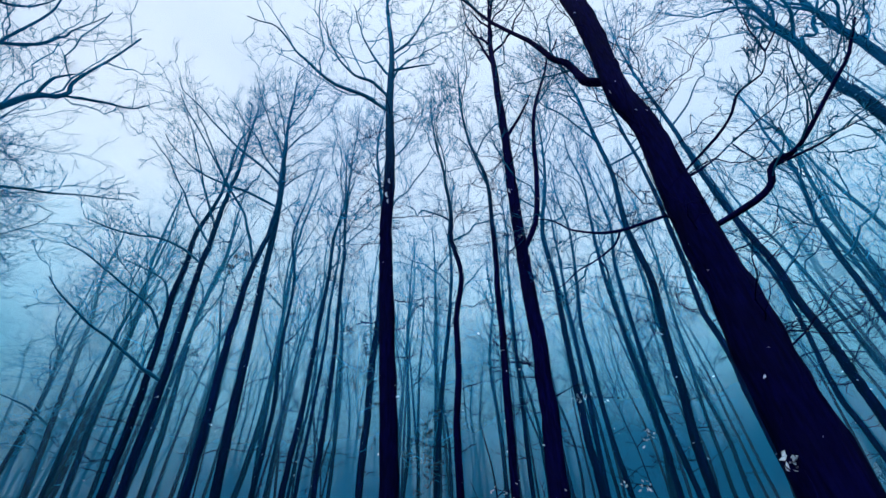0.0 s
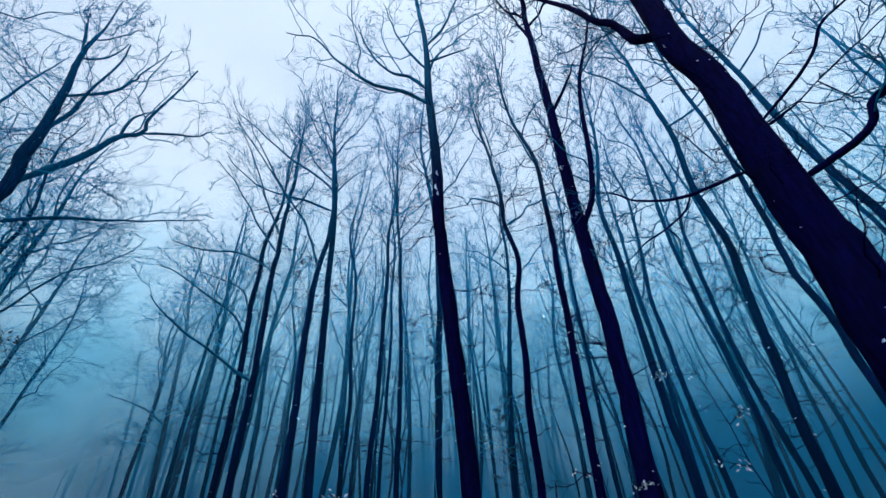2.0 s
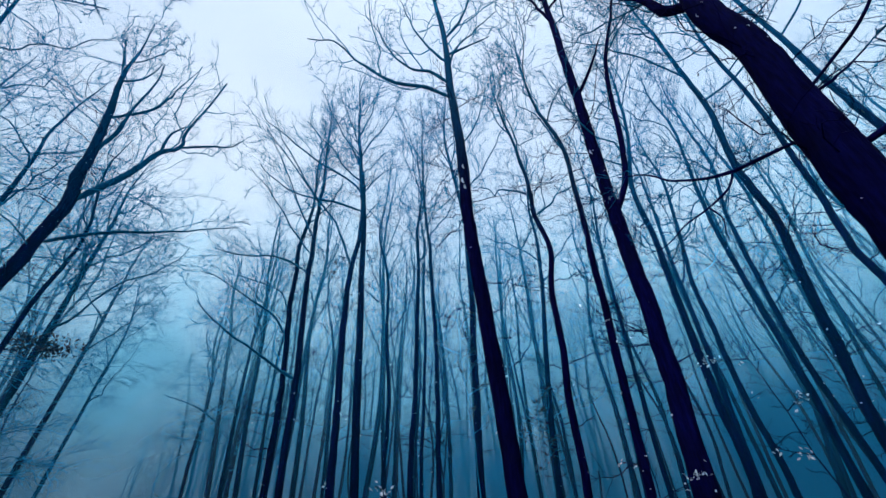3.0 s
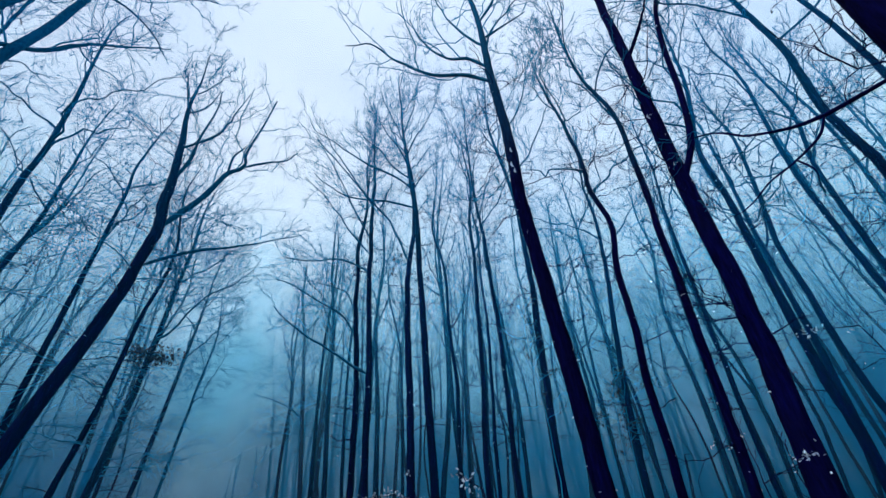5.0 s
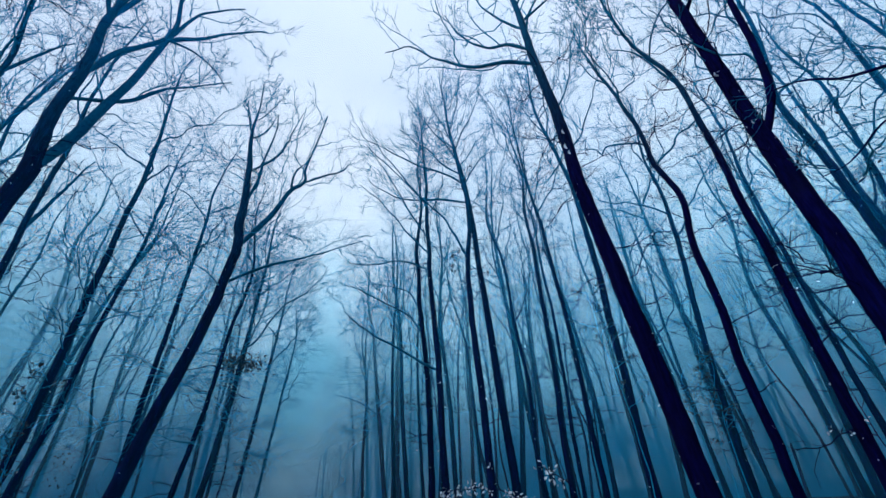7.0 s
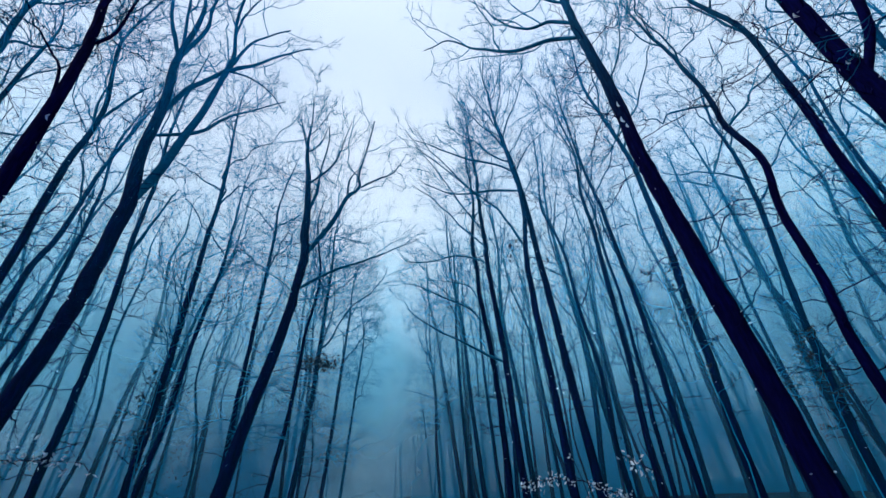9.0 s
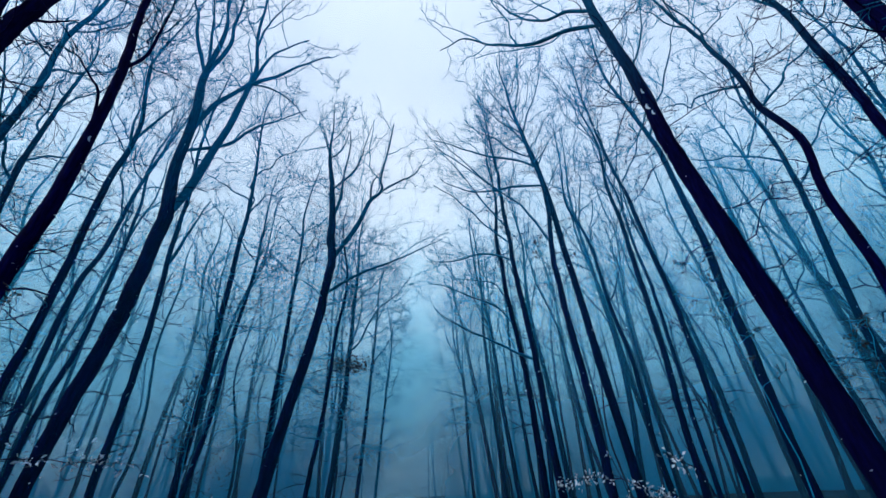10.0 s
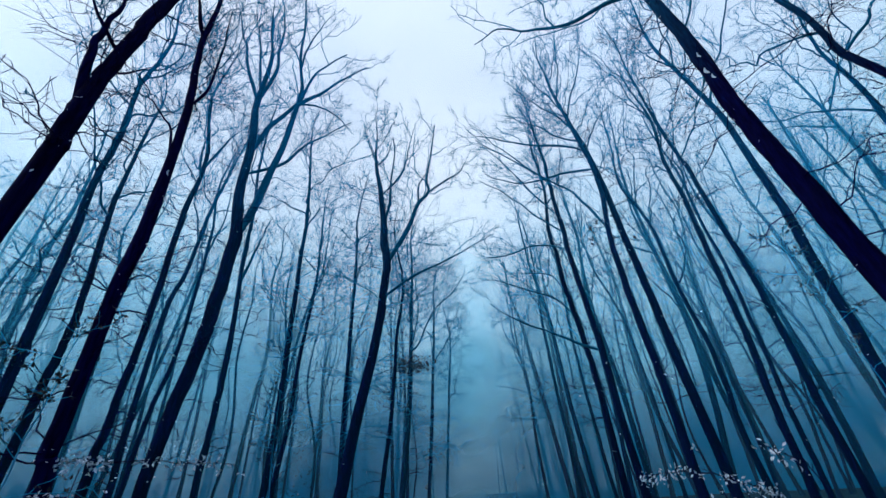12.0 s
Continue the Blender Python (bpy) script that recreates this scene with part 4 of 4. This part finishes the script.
# ---- dark undergrowth far back on both sides of the road ----
def thicket(name, inner, outer, count, low, high, gap, seed, label):
    """Many small bushes: dark sprays of leaves on thin stems, joined."""
    rng = np.random.default_rng(seed)
    r = rng.uniform(inner ** 2, outer ** 2, count * 3) ** 0.5
    a = rng.uniform(0, 2 * np.pi, count * 3)
    at = np.stack([r * np.cos(a), r * np.sin(a)], 1)
    at = at[np.abs(at @ ACROSS - 0.6) > gap][:count]
    h = rng.uniform(low, high, len(at)) * (1 + 0.35 * np.sin(at[:, 0] * 0.13) * np.sin(at[:, 1] * 0.17))
    each = 110
    who = np.repeat(np.arange(len(at)), each)
    t = rng.random(len(who)) ** 0.8
    wide = 0.34 * h[who] * (1.1 - t) * rng.random(len(who)) ** 0.5
    b = rng.uniform(0, 2 * np.pi, len(who))
    spots = np.stack([at[who, 0] + wide * np.cos(b), at[who, 1] + wide * np.sin(b), t * h[who]], 1)
    v, f = leaves(spots, 0.18, rng)
    return tagged(new(name, mesh_of(name, v, f, GREEN, False)), label, "undergrowth", kind="stuff")


thicket("undergrowth", 32, 58, 900, 2.2, 5.0, 6.5, 5, "dark blurred thicket of young growth deep in the wood")


def dark_backdrop(seed):
    """Backdrop added behind the fog, on both sides of the road: an uneven dark mass for the forest's shaded depth."""
    rng = np.random.default_rng(seed)
    n, k = 300, 9
    for side in (-1, 1):
        middle = math.atan2(ACROSS[1] * side, ACROSS[0] * side)
        a = middle + np.linspace(-1.6, 1.6, n)
        top = 17 + 3 * np.sin(a * 9) + 2 * np.sin(a * 23 + 1) + rng.normal(0, 1.5, n)
        rise = np.linspace(0, 1, k)[:, None]
        for depth, back in ((82.0, 0), (86.0, 1)):
            r = depth + 1.2 * rng.standard_normal((k, n)) - 2.0 * rise * (1 - 2 * back)
            layer = np.stack([r * np.cos(a), r * np.sin(a), -0.5 + rise * top], -1)
            both_sides = layer if not back else np.concatenate([front, layer[::-1]])
            front = layer
        rows = 2 * k
        i, j = np.meshgrid(np.arange(rows - 1), np.arange(n - 1), indexing="ij")
        f = np.stack([i * n + j, i * n + j + 1, (i + 1) * n + j + 1, (i + 1) * n + j], -1).reshape(-1, 4)
        tagged(new("dark_backdrop", mesh_of("dark_backdrop", both_sides.reshape(-1, 3), f, GREEN)), "dark backdrop for the distant forest, added behind the fog", "woodland", kind="stuff")


# unseen dark mass, added to darken the low fog off the road
dark_backdrop(31)


def far_wood(count, seed):
    """Countless trunks deep in the fog, each with a few thin branches, all painted haze blue."""
    rng = np.random.default_rng(seed)
    r = rng.uniform(38 ** 2, 90 ** 2, count * 2) ** 0.5
    a = rng.uniform(0, 2 * np.pi, count * 2)
    at = np.stack([r * np.cos(a), r * np.sin(a)], 1)
    at = at[np.abs(at @ ACROSS - 0.6) > 4.6][:count]
    n = len(at)
    start = np.concatenate([at, np.full((n, 1), -0.1)], 1)
    stems = wander(start, np.tile([0, 0, 1.0], (n, 1)) + 0.04 * rng.standard_normal((n, 3)), rng.uniform(16, 21, n), 7, 0.035, 0.05, rng)
    radii = rng.uniform(0.06, 0.14, n)[:, None] * np.linspace(1, 0.15, 7)
    b1, r1 = offshoots(stems, radii, 11, 0.3, (30, 70), 0.24, 4, 0.2, 0.06, rng)
    b2, r2 = offshoots(b1, r1, 2, 0.2, (25, 65), 0.6, 3, 0.2, 0.04, rng)
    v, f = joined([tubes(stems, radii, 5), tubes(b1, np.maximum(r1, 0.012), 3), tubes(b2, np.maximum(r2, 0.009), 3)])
    return tagged(new("far_wood", mesh_of("far_wood", v, f, HAZE_BLUE_BARK)), "dense rows of bare trunks dissolving into fog", "woodland", kind="stuff")


far_wood(420, 9)


# ---- saplings and low shoots with pale withered leaves ----
def sapling(x, y, h, lean, spread, count, leaf_count, seed, leaf_size=0.037, material=DRY_LEAF, label="thin bare sapling with pale withered leaves"):
    rng = np.random.default_rng(seed)
    root = new("sapling")
    root.location = (x, y, ground_height(x, y) - 0.03)
    tagged(root, label, "sapling", "saplings under the trees")
    way = np.array([[lean[0], lean[1], 1.0]])
    stem = wander(np.zeros((1, 3)), way, np.array([h]), 12, 0.07, 0.0, rng)
    rs = np.linspace(0.013, 0.004, 12)[None]
    side, r1 = offshoots(stem, rs, count, 0.45, (45, 85), spread / h, 7, 0.16, -0.01, rng)
    fine, r2 = offshoots(side, r1, 5, 0.2, (30, 70), 0.5, 4, 0.2, 0.0, rng)
    part("stem", mesh_of("stem", *tubes(stem, rs, 6), HAZE_BLUE_BARK), root)
    part("twig_spray", mesh_of("twig_spray", *joined([tubes(side, r1, 4), tubes(fine, r2, 3)]), HAZE_BLUE_BARK), root, "", "stuff")
    spots = np.concatenate([fine[rng.integers(0, len(fine), leaf_count), rng.integers(1, 4, leaf_count)], side[rng.integers(0, len(side), leaf_count // 2), rng.integers(3, 7, leaf_count // 2)]])
    part("foliage", mesh_of("foliage", *leaves(spots, leaf_size, rng), material, False), root, "curled dry leaves", "stuff")
    return root


def leafy_shoot(x, y, h, lean, boughs, clusters, seed, leaf_size, label="thin bare shoot with clusters of pale withered leaves"):
    """A slim stem with a few chosen side branches; pale leaves hang from it in small clusters."""
    rng = np.random.default_rng(seed)
    root = new("sapling")
    root.location = (x, y, ground_height(x, y) - 0.03)
    tagged(root, label, "sapling", "saplings under the trees")
    stem = wander(np.zeros((1, 3)), np.array([[lean[0], lean[1], 1.0]]), np.array([h]), 14, 0.06, 0.0, rng)
    rs = np.linspace(0.012, 0.004, 14)[None]
    part("stem", mesh_of("stem", *tubes(stem, rs, 6), BARK), root)
    nodes_at = [stem[0, 10:]]
    fine, rf = offshoots(stem, rs, 6, 0.4, (35, 65), 0.12, 5, 0.2, 0.0, rng)
    sprays = [tubes(fine, np.maximum(rf, 0.003), 3)]
    for az, el, length, frac in boughs:
        az, el = radians(az), radians(el)
        way = np.array([[math.cos(az) * math.cos(el), math.sin(az) * math.cos(el), math.sin(el)]])
        side = wander(stem[:, int(13 * frac)], way, np.array([length]), 12, 0.07, 0.0, rng)
        r1 = np.linspace(0.008, 0.003, 12)[None]
        part("bough", mesh_of("bough", *tubes(side, r1, 5), BARK), root)
        f2, q2 = offshoots(side, r1, 9, 0.15, (30, 60), 0.22, 4, 0.2, 0.0, rng)
        sprays.append(tubes(f2, np.maximum(q2, 0.0025), 3))
        nodes_at += [side[0, 2:], side[0, 2:], f2[:, -1]]
    part("twig_spray", mesh_of("twig_spray", *joined(sprays), BARK), root, "", "stuff")
    nodes_at = np.concatenate(nodes_at)
    spots = np.repeat(nodes_at[rng.integers(0, len(nodes_at), clusters)], 3, axis=0)
    spots = spots + rng.normal(0, 0.6 * leaf_size, spots.shape) - np.array([0, 0, 0.3 * leaf_size])
    part("foliage", mesh_of("foliage", *leaves(spots, leaf_size, rng), DRY_LEAF, False), root, "curled pale dry leaves", "stuff")
    return root


leafy_shoot(-6.95, -0.7, 2.16, (0.0, 0.0), [(88, 0, 1.35, 0.97), (265, 4, 0.5, 0.95)], 60, 300, 0.06)
leafy_shoot(-6.73, -1.11, 1.95, (0.0, 0.05), [(250, 10, 0.35, 0.9)], 12, 301, 0.055)
leafy_shoot(-3.02, 5.24, 1.82, (-0.06, -0.04), [(208, 2, 0.75, 0.92), (28, -22, 0.55, 0.85)], 52, 302, 0.052)
leafy_shoot(-2.75, 5.05, 1.45, (0.0, 0.05), [(200, 12, 0.4, 0.85), (20, -5, 0.35, 0.9)], 34, 303, 0.05)
leafy_shoot(-2.05, 5.55, 2.0, (-0.16, 0.0), [(210, 30, 0.4, 0.8), (10, -10, 0.3, 0.6)], 26, 304, 0.055)
leafy_shoot(2.62, 3.50, 2.06, (0.02, 0.0), [(165, 8, 0.12, 0.85)], 5, 305, 0.06, "thin shoot with large pale withered leaves")
leafy_shoot(3.05, 5.86, 3.3, (-0.17, 0.07), [(150, 15, 0.6, 0.93), (200, 10, 0.5, 0.6), (20, 30, 0.4, 0.75)], 16, 306, 0.055, "leaning bare sapling with pale withered leaves")
leafy_shoot(1.05, 6.6, 2.5, (-0.14, 0.1), [(10, 20, 0.7, 0.6), (0, -8, 0.6, 0.5), (190, 15, 0.4, 0.7)], 7, 307, 0.05, "crooked bare shoot beside a trunk")
leafy_shoot(1.15, 5.9, 1.85, (0.02, 0.0), [(350, 10, 0.3, 0.9)], 8, 308, 0.05)
sapling(-6.92, -1.77, 3.51, (0.05, 0), 1, 9, 270, 309, 0.06, DARK_LEAF, "slim young tree with dark withered leaves")
sapling(-9.38, 1.45, 3.41, (0.05, 0), 0.8, 8, 120, 310, 0.06, DARK_LEAF, "slim young tree with dark withered leaves")
sapling(-0.61, 9.48, 3.54, (0, 0), 0.7, 7, 120, 311, 0.06, DARK_LEAF, "slim young tree with dark withered leaves")
sapling(-0.71, 9.42, 3.63, (0, 0), 0.8, 8, 180, 312, 0.06, DARK_LEAF, "slim young tree with dark withered leaves")
sapling(-2.18, 9.64, 5.47, (0, 0), 1, 10, 270, 313, 0.06, DARK_LEAF, "slim young tree with dark withered leaves")
